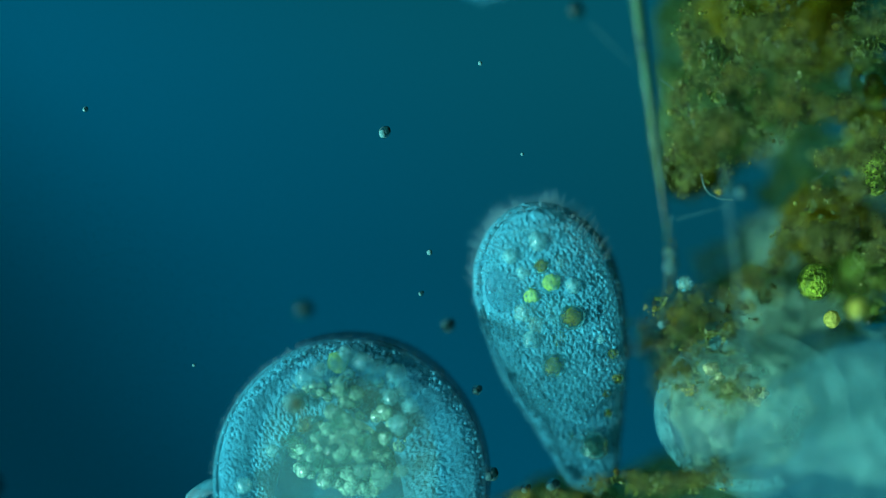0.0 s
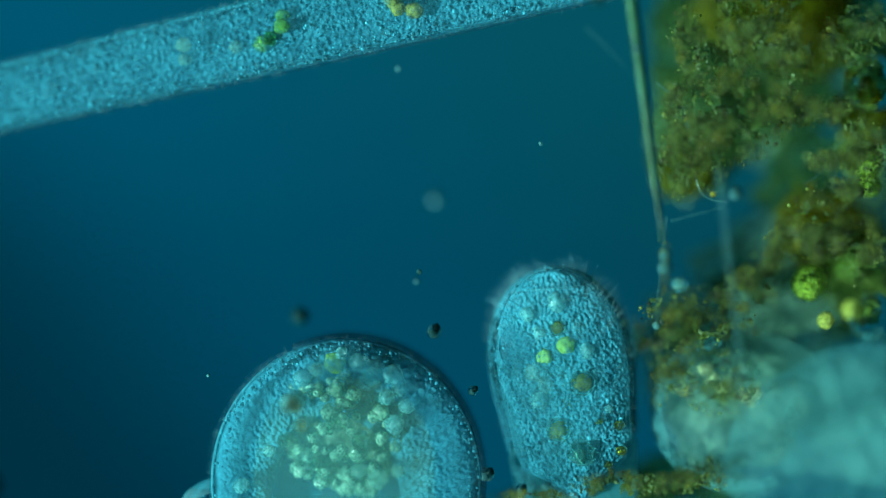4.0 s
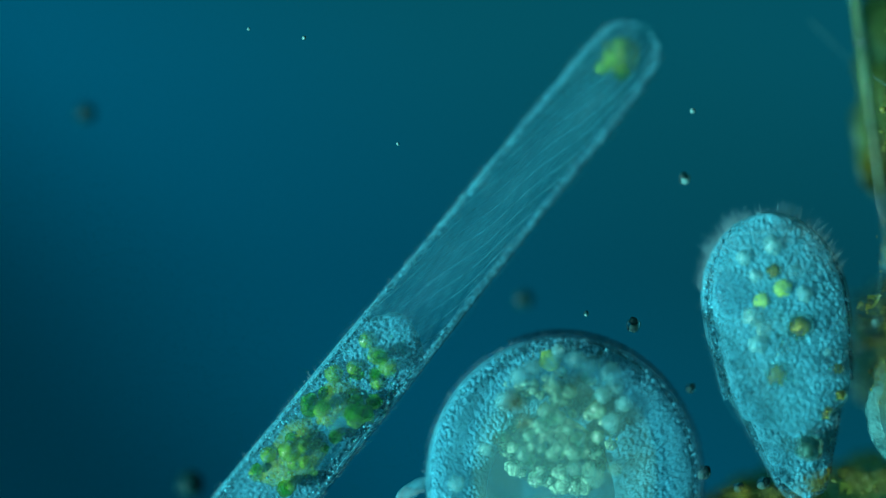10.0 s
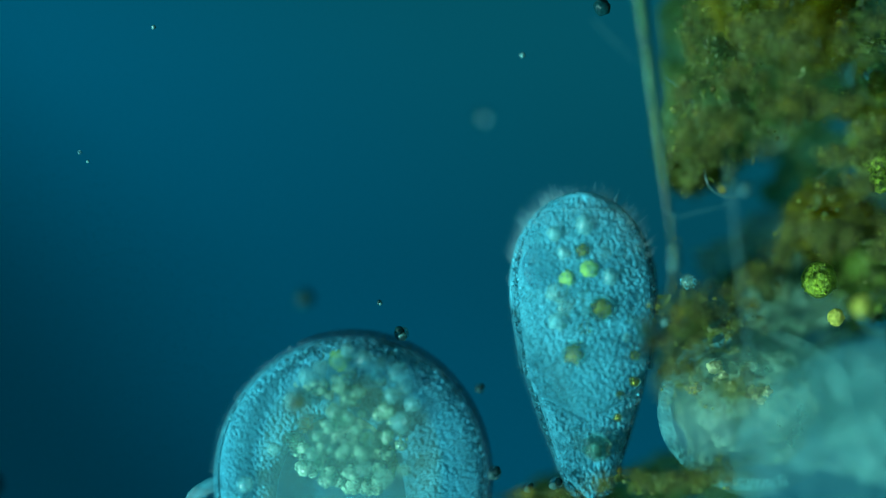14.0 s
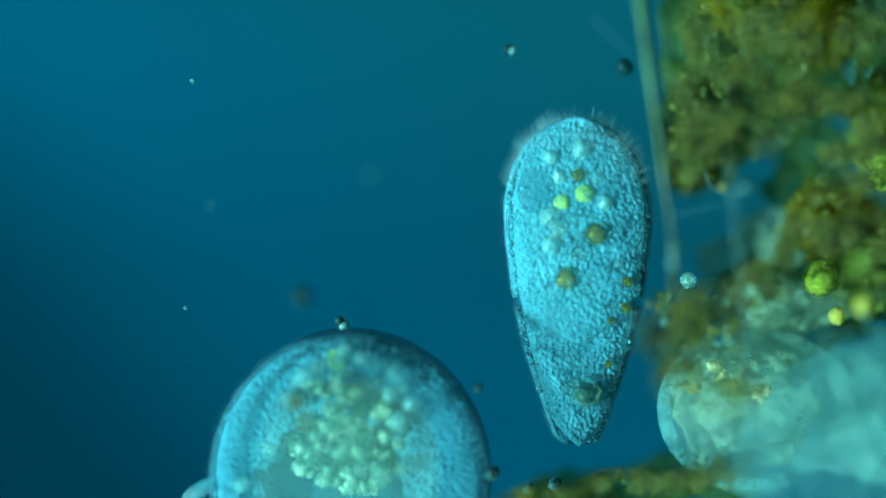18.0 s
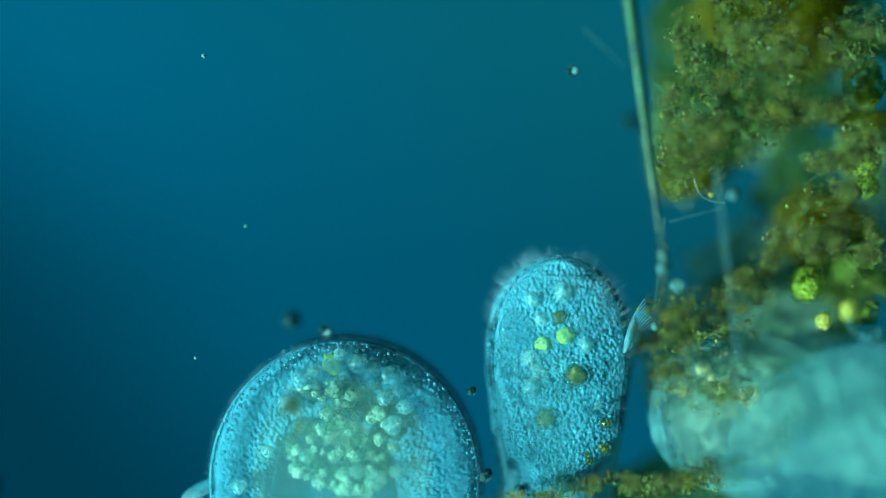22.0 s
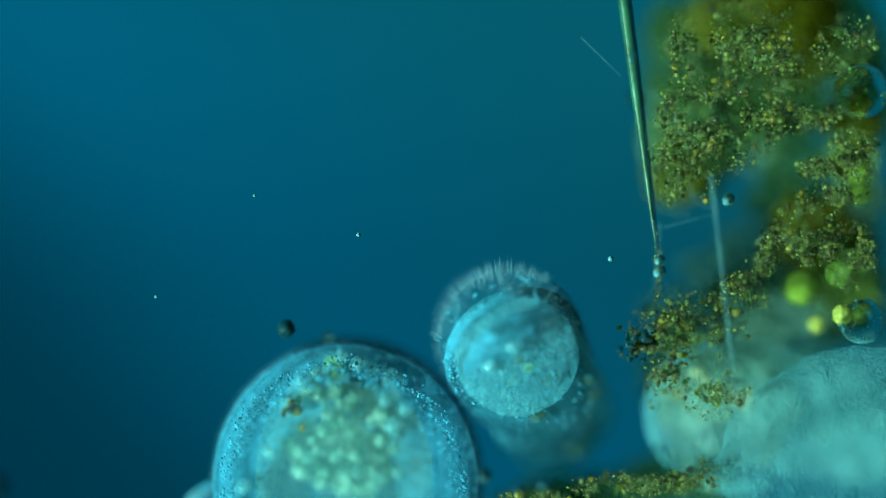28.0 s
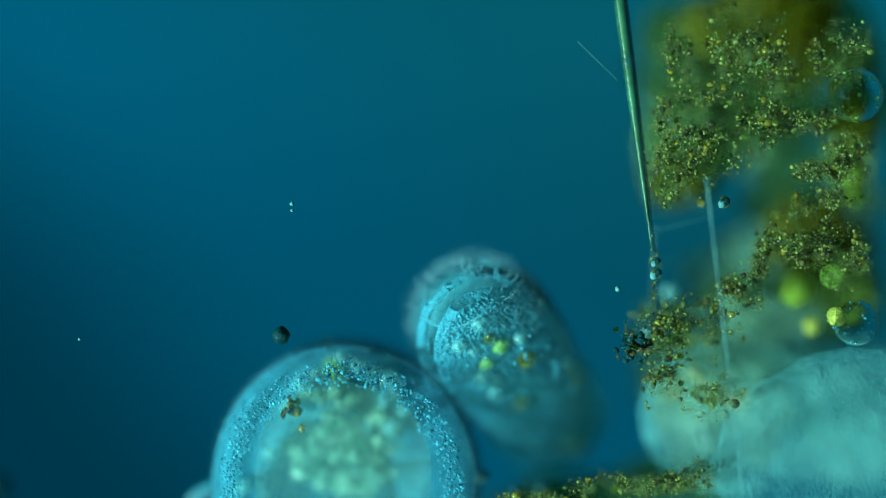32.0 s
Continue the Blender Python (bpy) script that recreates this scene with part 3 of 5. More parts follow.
def trumpet_coat(part, rad, y0, y1, count, ridges, seed):
    """Granules, ridges and fine cilia on a stretch of the body."""
    y = rnd.uniform(y0 + 0.01, min(y1 - 0.01, 0.47), count)
    w = np.array([rad(a) for a in y])
    flat = (rnd.uniform(0, 1, len(y)) < 0.6) & (y < 0.5)
    a = rnd.uniform(0, 2 * math.pi, len(y))
    r = w * np.sqrt(rnd.uniform(0.72, 0.975, len(y)))
    x, z = r * np.cos(a), r * np.sin(a)
    z = np.where(flat, np.clip(rnd.normal(0.008, 0.014, len(y)), -0.9 * w, 0.9 * w), z)
    room = np.sqrt(np.maximum(w * w - z * z, 0))
    x = np.where(flat, room * rnd.uniform(0.72, 0.985, len(y)) * rnd.choice([-1, 1], len(y)), x)
    g = link("granules", beads_mesh("trumpet_granules", np.stack([x, y, z], 1), np.minimum(rnd.gamma(3, 0.00052, len(y)) + 0.0012, 0.0040), M_GRAN), part, "fine granules in lengthwise rows")
    g["kind"] = "stuff"
    rg = link("ridge_coat", ridges_mesh("trumpet_ridges", rad, max(y0, 0.012), min(y1, 0.54), ridges, 0.0010, 0.6, 50), part, "fine lengthwise ridges of the skin")
    rg["kind"] = "stuff"
    k = count * 2
    yf = rnd.uniform(y0 + 0.01, y1 - 0.006, k)
    af = rnd.uniform(0, 2 * math.pi, k)
    rf = np.array([rad(q) for q in yf])
    fz = link("cilia_coat", fuzz_mesh("trumpet_fuzz", np.stack([rf * np.cos(af), yf, rf * np.sin(af)], 1), np.stack([np.cos(af), np.full(k, 0.2), np.sin(af)], 1), 0.011, 0.0004, M_CILIA), part)
    fz["kind"] = "stuff"
    for sx in (-1, 1):
        link("plasm_margin", sheet_body("trumpet_margin", side_rows(rad, y0 + 0.01, y1 - 0.012, 0.0017, 26, sx), 0.014, 0.0042, seed + sx, M_PLASM), part, "granular margin of the body", Matrix.Translation((0, 0, -0.008)))


def trumpet():
    """The fore body is egg-shaped; the hind body is a cone that slides into it when the animal draws together."""
    body = thing("trumpet_ciliate", "pear-shaped translucent blue ciliate with olive food balls and cilia", "ciliate")
    me, rad = lathe("trumpet_skin", FORE, M_CELL, 56, 90, 0.04, 2.0)
    link("skin", me, body)
    cone, rad_hind = lathe("hind_skin", HIND, M_CELL, 56, 70, 0.04, 5.0)
    hind = link("hind_body", cone, body, "cone-shaped hind body")
    trumpet_coat(body, rad, 0.235, 0.552, 500, 40, 7.0)
    trumpet_coat(hind, rad_hind, 0.0, 0.255, 700, 40, 11.0)
    kh = 1100
    yh = rnd.uniform(0.43, 0.552, kh)
    ah = rnd.uniform(0, 2 * math.pi, kh)
    rh = np.array([rad(q) for q in yh])
    hc = link("head_cilia", fuzz_mesh("head_cilia", np.stack([rh * np.cos(ah), yh, rh * np.sin(ah)], 1), np.stack([np.cos(ah), np.full(kh, 0.9), np.sin(ah)], 1), 0.022, 0.0005, M_CILIA), body, "short dense cilia of the head")
    hc["kind"] = "stuff"
    link("plasm", sheet_body("trumpet_plasm", lathe_rows(rad, 0.156, 0.552, 0.0018, 140, 0.89, 0), 0.02, 0.0034, 5.0, M_PLASM_THIN), body, "granular outer plasm", Matrix.Translation((0, 0, 0.045)))
    link("plasm", sheet_body("hind_plasm", lathe_rows(rad_hind, 0.003, 0.25, 0.0018, 116, 0.89, 0), 0.018, 0.0034, 6.0, M_PLASM_THIN), hind, "granular outer plasm", Matrix.Translation((0, 0, 0.034)))
    front = link("frontal_field", granulate(lathe("frontal_field", [(-0.016, 0.010), (-0.014, 0.085), (-0.008, 0.108), (0.004, 0.106), (0.011, 0.080), (0.015, 0.04), (0.016, 0.004)], M_FRONT, 300, 130, 0.03, 3.0)[0], 0.0045, 190), body, "granular round front of the head")
    link("skin_edge", chamfer("trumpet_edge", outline(rad, 0.235, 0.5555, 220), 0.009, 0.006, -0.006, M_EDGE), body, "sloping granular margin")
    # right side only: a dark strip painted in as shade
    link("shade_strip", chamfer("shade_strip", [(x * 1.05, y) for x, y in outline(rad, 0.235, 0.5555, 160)[:105]], 0.012, 0.008, -0.03, M_SHADE), body, "dark strip painted in as shade along the skin")
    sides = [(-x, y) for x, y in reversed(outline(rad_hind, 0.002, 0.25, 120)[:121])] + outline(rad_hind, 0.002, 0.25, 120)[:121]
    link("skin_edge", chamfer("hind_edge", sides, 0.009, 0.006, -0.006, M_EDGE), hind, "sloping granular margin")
    # the same painted shade strip down the right side of the cone
    link("shade_strip", chamfer("hind_shade", [(x * 1.05, y - 0.003) for x, y in sides[121:]], 0.012, 0.008, -0.03, M_SHADE), hind, "dark strip painted in as shade along the skin")
    link("inner_rind", lathe("trumpet_rind", [(q, w * 0.93) for q, w in FORE], M_RIND, 56, 90, 0.06, 6.0)[0], body, "hazy rind under the skin")
    link("haze", flattened(lathe("body_haze", [(0.17, 0.004), (0.18, 0.06), (0.22, 0.095), (0.35, 0.112), (0.45, 0.10), (0.50, 0.05), (0.51, 0.004)], M_HIND, 56, 60, 0.05, 4.0)[0], 0.3), body, "soft inner plasm", Matrix.Translation((0, 0, -0.04)))
    swell = link("swollen_plasm", flattened(lathe("swollen_plasm", [(-0.18, 0.004), (-0.17, 0.06), (-0.12, 0.10), (0.0, 0.118), (0.10, 0.10), (0.15, 0.06), (0.16, 0.004)], M_SWELL, 56, 60, 0.05, 4.0)[0], 0.4), body, "soft hind plasm, drawn in or let out")
    # a crown of cilia round the head
    hairs = [hair_mesh("crown_cilium", q, 0.0007, b, M_CROWN) for q, b in ((0.030, 0.004), (0.027, 0.005), (0.032, 0.006))]
    for count, level, lean in ((70, 0.502, 40), (44, 0.535, 14)):
        for i in range(count):
            t = 2 * math.pi * i / count
            yy = level + rnd.uniform(-0.014, 0.012)
            turn = Matrix.Rotation(-t, 4, "Y")
            link("cilium", hairs[i % 3], body, m=turn @ Matrix.Translation((rad(yy) * 0.98, yy, 0)) @ Matrix.Rotation(radians(-lean + rnd.uniform(-16, 16)), 4, "Z"))
    # mouth rim spiralling on the head
    rim = []
    for i in range(40):
        t = -0.6 + 4.6 * i / 39
        rr = 0.088 - 0.028 * i / 39
        rim.append((rr * math.cos(t), 0.515 + 0.016 * i / 39, rr * math.sin(t)))
    link("mouth_rim", tube_mesh("mouth_rim", rim, [0.0026] * 40, M_RIDGE, 8), body, "bright curved rim of the mouth")
    # food balls; x across, y along the axis
    for x, yy, z, s, mt in ((0.03, 0.354, 0.0, 25, M_OLIVE), (-0.022, 0.275, 0.0, 24, M_OLIVE), (0.0, 0.315, -0.05, 20, M_OLIVE), (0.009, 0.426, 0.02, 16, M_LEAF), (-0.001, 0.459, 0.01, 16, M_OLIVE),
                            (-0.03, 0.41, 0.0, 16, M_LEAF), (0.004, 0.505, 0.02, 18, M_BLEB), (-0.05, 0.49, 0.02, 14, M_BLEB), (0.045, 0.41, 0.02, 15, M_BLEB), (-0.05, 0.334, 0.02, 17, M_BLEB), (-0.035, 0.455, 0.0, 15, M_BLEB), (0.035, 0.455, -0.02, 16, M_PALE),
                            (-0.05, 0.385, 0.0, 20, M_PALE), (0.084, 0.268, 0.0, 11, M_OLIVE), (0.082, 0.222, 0.01, 11, M_OLIVE), (0.055, 0.20, 0.0, 10, M_OLIVE), (0.05, 0.15, 0.01, 9, M_OLIVE), (0.07, 0.30, 0.0, 9, M_BLEB),
                            (-0.015, 0.11, -0.08, 20, M_PALE), (-0.022, 0.115, -0.05, 9, M_OLIVE), (-0.035, 0.36, -0.02, 22, M_PALE), (0.006, 0.092, 0.0, 17, M_BLEB), (0.012, 0.10, 0.02, 25, M_SHELL), (0.0, 0.26, -0.12, 30, M_LEAFHAZE), (0.01, 0.36, -0.12, 34, M_LEAFHAZE), (-0.01, 0.19, -0.12, 24, M_LEAFHAZE)):
        place = Matrix.Translation((x, yy * 0.985, z * 0.3 + 0.056))
        ball = link("food_ball", lump_mesh("food_ball", [s * 0.001 * (0.86 if mt is M_OLIVE else 1.0)] * 3, mt, 3, 0.2, 6, x * 90 + yy * 40), hind if yy < 0.17 else body, m=place)
        if mt is M_OLIVE:
            link("ball_skin", lump_mesh("ball_skin", [s * 0.001] * 3, M_SHELL, 3, 0.06, 5, x * 70), hind if yy < 0.17 else ball, m=place if yy < 0.17 else None)
    link("vacuole", lump_mesh("trumpet_vacuole", (0.040, 0.045, 0.012), M_LUMEN, 4, 0.04, 4, 8.0), body, "large clear vacuole", Matrix.Translation((-0.068, 0.425, 0.055)))
    tuft = link("membranelle_tuft", lump_mesh("tuft", (0.007, 0.034, 0.009), M_TUFT, 3, 0.1, 4, 2.0), body, "bright tuft of fused cilia at the mouth")
    for i in range(10):
        link("cilium", hair_mesh("tuft_cilium", 0.06, 0.0022, 0.012, M_TUFT), tuft, m=Matrix.Translation((0.006 - 0.0012 * i, -0.025 + 0.004 * i, 0)) @ pose(0, 0, 0, 0, 0, -18 + i * 2))
    return body, tuft, hind, swell, front


# ---- the long worm-shaped ciliate: origin at its tail, y towards its head ----
WORM = 3.6
WORMSHAPE = [(0, 0.006), (0.012, 0.034), (0.04, 0.054), (0.1, 0.062), (0.3, 0.064), (0.55, 0.066), (0.75, 0.072), (1.1, 0.075), (1.7, 0.075), (2.4, 0.070), (3.0, 0.060), (3.35, 0.051), (3.52, 0.041), (3.58, 0.028), (3.6, 0.004)]


def worm():
    body = thing("ribbon_ciliate", "very long slender translucent ciliate, swimming, with green food balls", "ciliate")
    me, rad = lathe("worm_skin", WORMSHAPE, M_CELL, 40, 220, 0.04, 5.0)
    link("skin", me, body)
    n = 2600
    y = rnd.uniform(0.70, 3.58, n)
    w = np.array([rad(q) for q in y])
    z = np.clip(rnd.normal(0, 0.012, n), -0.93 * w, 0.93 * w)
    x = np.sqrt(w * w - z * z) * np.where(rnd.uniform(0, 1, n) < 0.4, rnd.uniform(0.75, 0.98, n) * rnd.choice([-1, 1], n), rnd.uniform(-0.95, 0.95, n))
    clear = (y < 1.5) & (np.abs(x) < 0.6 * w) & (rnd.uniform(0, 1, n) < 0.7)
    x, y, z = x[~clear], y[~clear], z[~clear]
    # a granular margin round the clear hind end
    ym = rnd.uniform(0.012, 0.70, 1500)
    wm = np.array([rad(q) for q in ym])
    x = np.concatenate([x, wm * rnd.uniform(0.84, 0.985, 1500) * rnd.choice([-1, 1], 1500)])
    y, z = np.concatenate([y, ym]), np.concatenate([z, rnd.normal(0, 0.007, 1500)])
    g = link("granules", beads_mesh("worm_granules", np.stack([x, y, z], 1), np.minimum(rnd.gamma(3, 0.00046, len(y)) + 0.0009, 0.0032), M_GRAN), body, "dense fine granules of the plasm")
    g["kind"] = "stuff"
    rg = link("ridge_coat", ridges_mesh("worm_ridges", rad, 0.66, 3.585, 26, 0.0007, 1.2, 180), body, "fine lengthwise ridges of the skin")
    rg["kind"] = "stuff"
    link("plasm", sheet_body("worm_plasm", lathe_rows(rad, 0.665, 3.592, 0.0021, 76), 0.018, 0.0040, 8.0, M_WORMPLASM), body, "granular inner plasm", Matrix.Translation((0, 0, -0.022)))
    link("skin_edge", chamfer("worm_edge", outline(rad, 0.002, 3.598, 1900), 0.008, -0.004, -0.012, M_EDGE), body, "sloping granular margin")
    # shade painted as a dark strip along one side of the ribbon
    link("shade_strip", chamfer("shade_strip", [(x * 1.05, y) for x, y in outline(rad, 0.01, 3.59, 400)[401:]], 0.010, 0.0, -0.025, M_SHADE), body, "dark strip painted in as shade along the skin")
    # lengthwise rows of beads round the clear hind end, slightly twisted
    pts = []
    for j in range(20):
        for i in range(170):
            yy = 0.02 + i * 0.0042
            t = 2 * math.pi * j / 20 + yy * 3.4 + 0.05 * math.sin(yy * 30 + j)
            q = rad(yy) * 0.985
            pts.append((q * math.cos(t), yy, q * math.sin(t)))
    rows = link("bead_coat", beads_mesh("worm_rows", pts, rnd.uniform(0.0010, 0.0019, len(pts)), M_EDGE), body, "rows of tiny beads along the clear hind end")
    rows["kind"] = "stuff"
    k = 9000
    yf = rnd.uniform(0.02, 3.58, k)
    af = rnd.uniform(0, 2 * math.pi, k)
    rf = np.array([rad(q) for q in yf])
    fz = link("cilia_coat", fuzz_mesh("worm_fuzz", np.stack([rf * np.cos(af), yf, rf * np.sin(af)], 1), np.stack([np.cos(af), np.full(k, -0.5), np.sin(af)], 1), 0.011, 0.0004, M_CILIA), body)
    fz["kind"] = "stuff"
    link("hind_vacuole", lathe("worm_vacuole", [(0.115, 0.004), (0.14, 0.035), (0.2, 0.05), (0.55, 0.055), (0.66, 0.045), (0.70, 0.004)], M_VAC, 32, 60, 0.05, 1.0)[0], body, "long clear hind vacuole")

    for x, yy, a, b in ((-0.026, 0.925, 0.026, 0.10), (0.02, 1.215, 0.030, 0.036), (0.024, 1.385, 0.026, 0.032), (-0.03, 1.75, 0.022, 0.03)):
        link("vacuole", lump_mesh("ribbon_vacuole", (a, b, 0.012), M_LUMEN, 4, 0.08, 4, yy * 5), body, "clear vacuole", Matrix.Translation((x, yy, 0.0)))

    def food(y0, y1, count, s0, s1, spread, mt):
        for _ in range(count):
            yy = rnd.uniform(y0, y1)
            t, q = rnd.uniform(0, 2 * math.pi), rad(yy) * spread * math.sqrt(rnd.uniform(0, 1))
            s = rnd.uniform(s0, s1)
            link("food_ball", FOOD[mt][int(rnd.integers(3))], body, m=Matrix.LocRotScale((q * math.cos(t), yy, q * math.sin(t)), Euler(rnd.uniform(0, 6, 3)), (s, s, s)))

    for yy, q, sy in ((0.98, 0.045, 0.075), (0.86, 0.036, 0.05), (1.25, 0.034, 0.05), (1.36, 0.03, 0.035), (1.59, 0.028, 0.03), (1.92, 0.03, 0.032), (0.07, 0.03, 0.03)):
        link("food_mass", lump_mesh("food_mass", (q, sy, q * 0.8), M_LEAFHAZE, 3, 0.3, 5, yy * 9), body, "soft green mass of food", Matrix.Translation((0.005, yy, -0.01)))
    food(0.045, 0.105, 5, 0.012, 0.017, 0.5, "leaf")
    food(0.71, 0.80, 12, 0.010, 0.017, 0.6, "leaf")
    food(0.80, 0.92, 18, 0.010, 0.017, 0.65, "leaf")
    food(0.93, 1.05, 34, 0.010, 0.019, 0.65, "leaf")
    food(1.05, 1.16, 6, 0.010, 0.016, 0.6, "pale")
    food(1.20, 1.30, 14, 0.011, 0.018, 0.6, "leaf")
    food(1.30, 1.40, 5, 0.011, 0.018, 0.6, "olive")
    food(1.45, 1.52, 4, 0.011, 0.016, 0.6, "leaf")
    food(1.56, 1.62, 7, 0.011, 0.018, 0.4, "leaf")
    food(1.89, 1.94, 7, 0.011, 0.018, 0.4, "leaf")
    food(2.17, 2.22, 6, 0.011, 0.016, 0.4, "olive")
    food(2.4, 2.46, 6, 0.011, 0.016, 0.4, "leaf")
    food(1.1, 3.2, 20, 0.008, 0.014, 0.6, "pale")
    return body


FOOD = {key: [lump_mesh("food_ball", (1, 1, 1), M_LEAF_C if key == "leaf" and q == 2 else mt, 3, 0.14, 4, q * 5.3) for q in range(3)] for key, mt in (("leaf", M_LEAF_S), ("olive", M_OLIVE_S), ("pale", M_PALE))}


# ---- detritus on the right ----
def crust_mesh(rx, ry, seed, fill, step=0.0023):
    """A ragged lace of fused grains, thinning out towards its edge; sizes in thousandths."""
    rx, ry = rx * 0.001, ry * 0.001
    nx, ny = int(2.6 * rx / step), int(2.6 * ry / step)
    verts, faces, number = [], [], {}
    for i in range(nx + 1):
        for j in range(ny + 1):
            x, y = (i / nx - 0.5) * 2.6 * rx, (j / ny - 0.5) * 2.6 * ry
            r = (x / rx) ** 2 + (y / ry) ** 2
            if r > 1.5:
                continue
            d = fill - 0.42 * r + 0.75 * noise.noise(Vector((x * 24, y * 24, seed))) + 0.7 * noise.noise(Vector((x * 62, y * 62, seed + 4)))
            if d > 0.0:
                number[i, j] = len(verts)
                verts.append((x, y, 0.010 * noise.noise(Vector((x * 30, y * 30, seed + 2))) + 0.0045 * min(1.0, d * 4) * relief(x, y, seed)))
    top = len(verts)
    verts += [(x, y, z - 0.004) for x, y, z in verts]
    for (i, j), a in number.items():
        b, c, d = number.get((i + 1, j)), number.get((i + 1, j + 1)), number.get((i, j + 1))
        if b is not None and c is not None and d is not None:
            faces.append((a, b, c, d))
            faces.append((a + top, d + top, c + top, b + top))
    return mesh_of("crust", verts, faces, M_CRUST)


def clump(label, lumps, places, density=1.0, group="detritus clumps"):
    """Soft translucent detritus low in the water, with grit scattered through the depth over it.
    lumps: x, y, depth, rx, ry, rz, material; places of grit: x, y, rx, ry, count."""
    x0, y0 = lumps[0][:2]
    c = at(x0, y0, EQ)
    ob = thing("detritus_clump", label, "detritus", group, Matrix.Translation(c))
    for x, y, z, rx, ry, rz, mt in lumps:
        seed = x * 0.37 + y * 0.11
        me = granulate(lump_mesh("lump", (rx * 0.001, ry * 0.001, rz * 0.001), mt, 5, 0.34, 8.0, seed), 0.022, 34, seed)
        link("lump", me, ob, m=Matrix.Translation(at(x, y, EQ + max(-0.27, z - 0.09)) - c))
    grains, dust = [], []
    for x, y, rx, ry, count in places:
        if rx * ry > 2000:
            for h, fill in ((-0.006, 0.10), (0.036, -0.14), (0.112, -0.20)):
                cr = link("crust", crust_mesh(rx * 0.9, ry * 0.9, x * 0.31 + h * 40, fill), ob, "crumbly olive crust", Matrix.Translation(at(x, y, EQ + h) - c))
                cr["kind"] = "stuff"
        tries = rnd.normal(0, 0.52, (int(count * 9 * density), 2))
        # grit gathers in patches
        keep = [v for v in tries if v[0] ** 2 + v[1] ** 2 < 1.2 and noise.noise(Vector((v[0] * rx * 0.022 + x, v[1] * ry * 0.022 + y, 3.0))) > rnd.uniform(-0.3, 0.35)]
        for i, v in enumerate(keep):
            z = float(rnd.uniform(-0.07, 0.15) if i % 3 else rnd.uniform(0.08, 0.145))
            p = at(x + v[0] * rx, y + v[1] * ry, EQ + low(z)) - c
            (grains if i % 7 == 0 else dust).append(p)
    sizes = np.minimum(rnd.gamma(1.6, 0.0011, len(grains)) + 0.0014, 0.0066)
    grains, dust = np.array(grains), np.array(dust)
    kind = rnd.uniform(0, 1, len(sizes))
    for name, pick, mt, text in (("grit", kind < 0.5, M_GRIT, "dark brown gritty beads"), ("golden_grit", kind > 0.72, M_GLINT, "small golden beads"), ("glassy_grit", (kind >= 0.5) & (kind <= 0.72), M_GLASSGRIT, "clear olive beads")):
        g = link(name, beads_mesh(name, grains[pick], sizes[pick], mt, 2, 0.22, 0.3), ob, text)
        g["kind"] = "stuff"
    g = link("dust", beads_mesh("dust", dust, rnd.gamma(2, 0.0006, len(dust)) + 0.001, M_DUST, 1, 0.4), ob, "fine olive dust")
    g["kind"] = "stuff"
    return ob


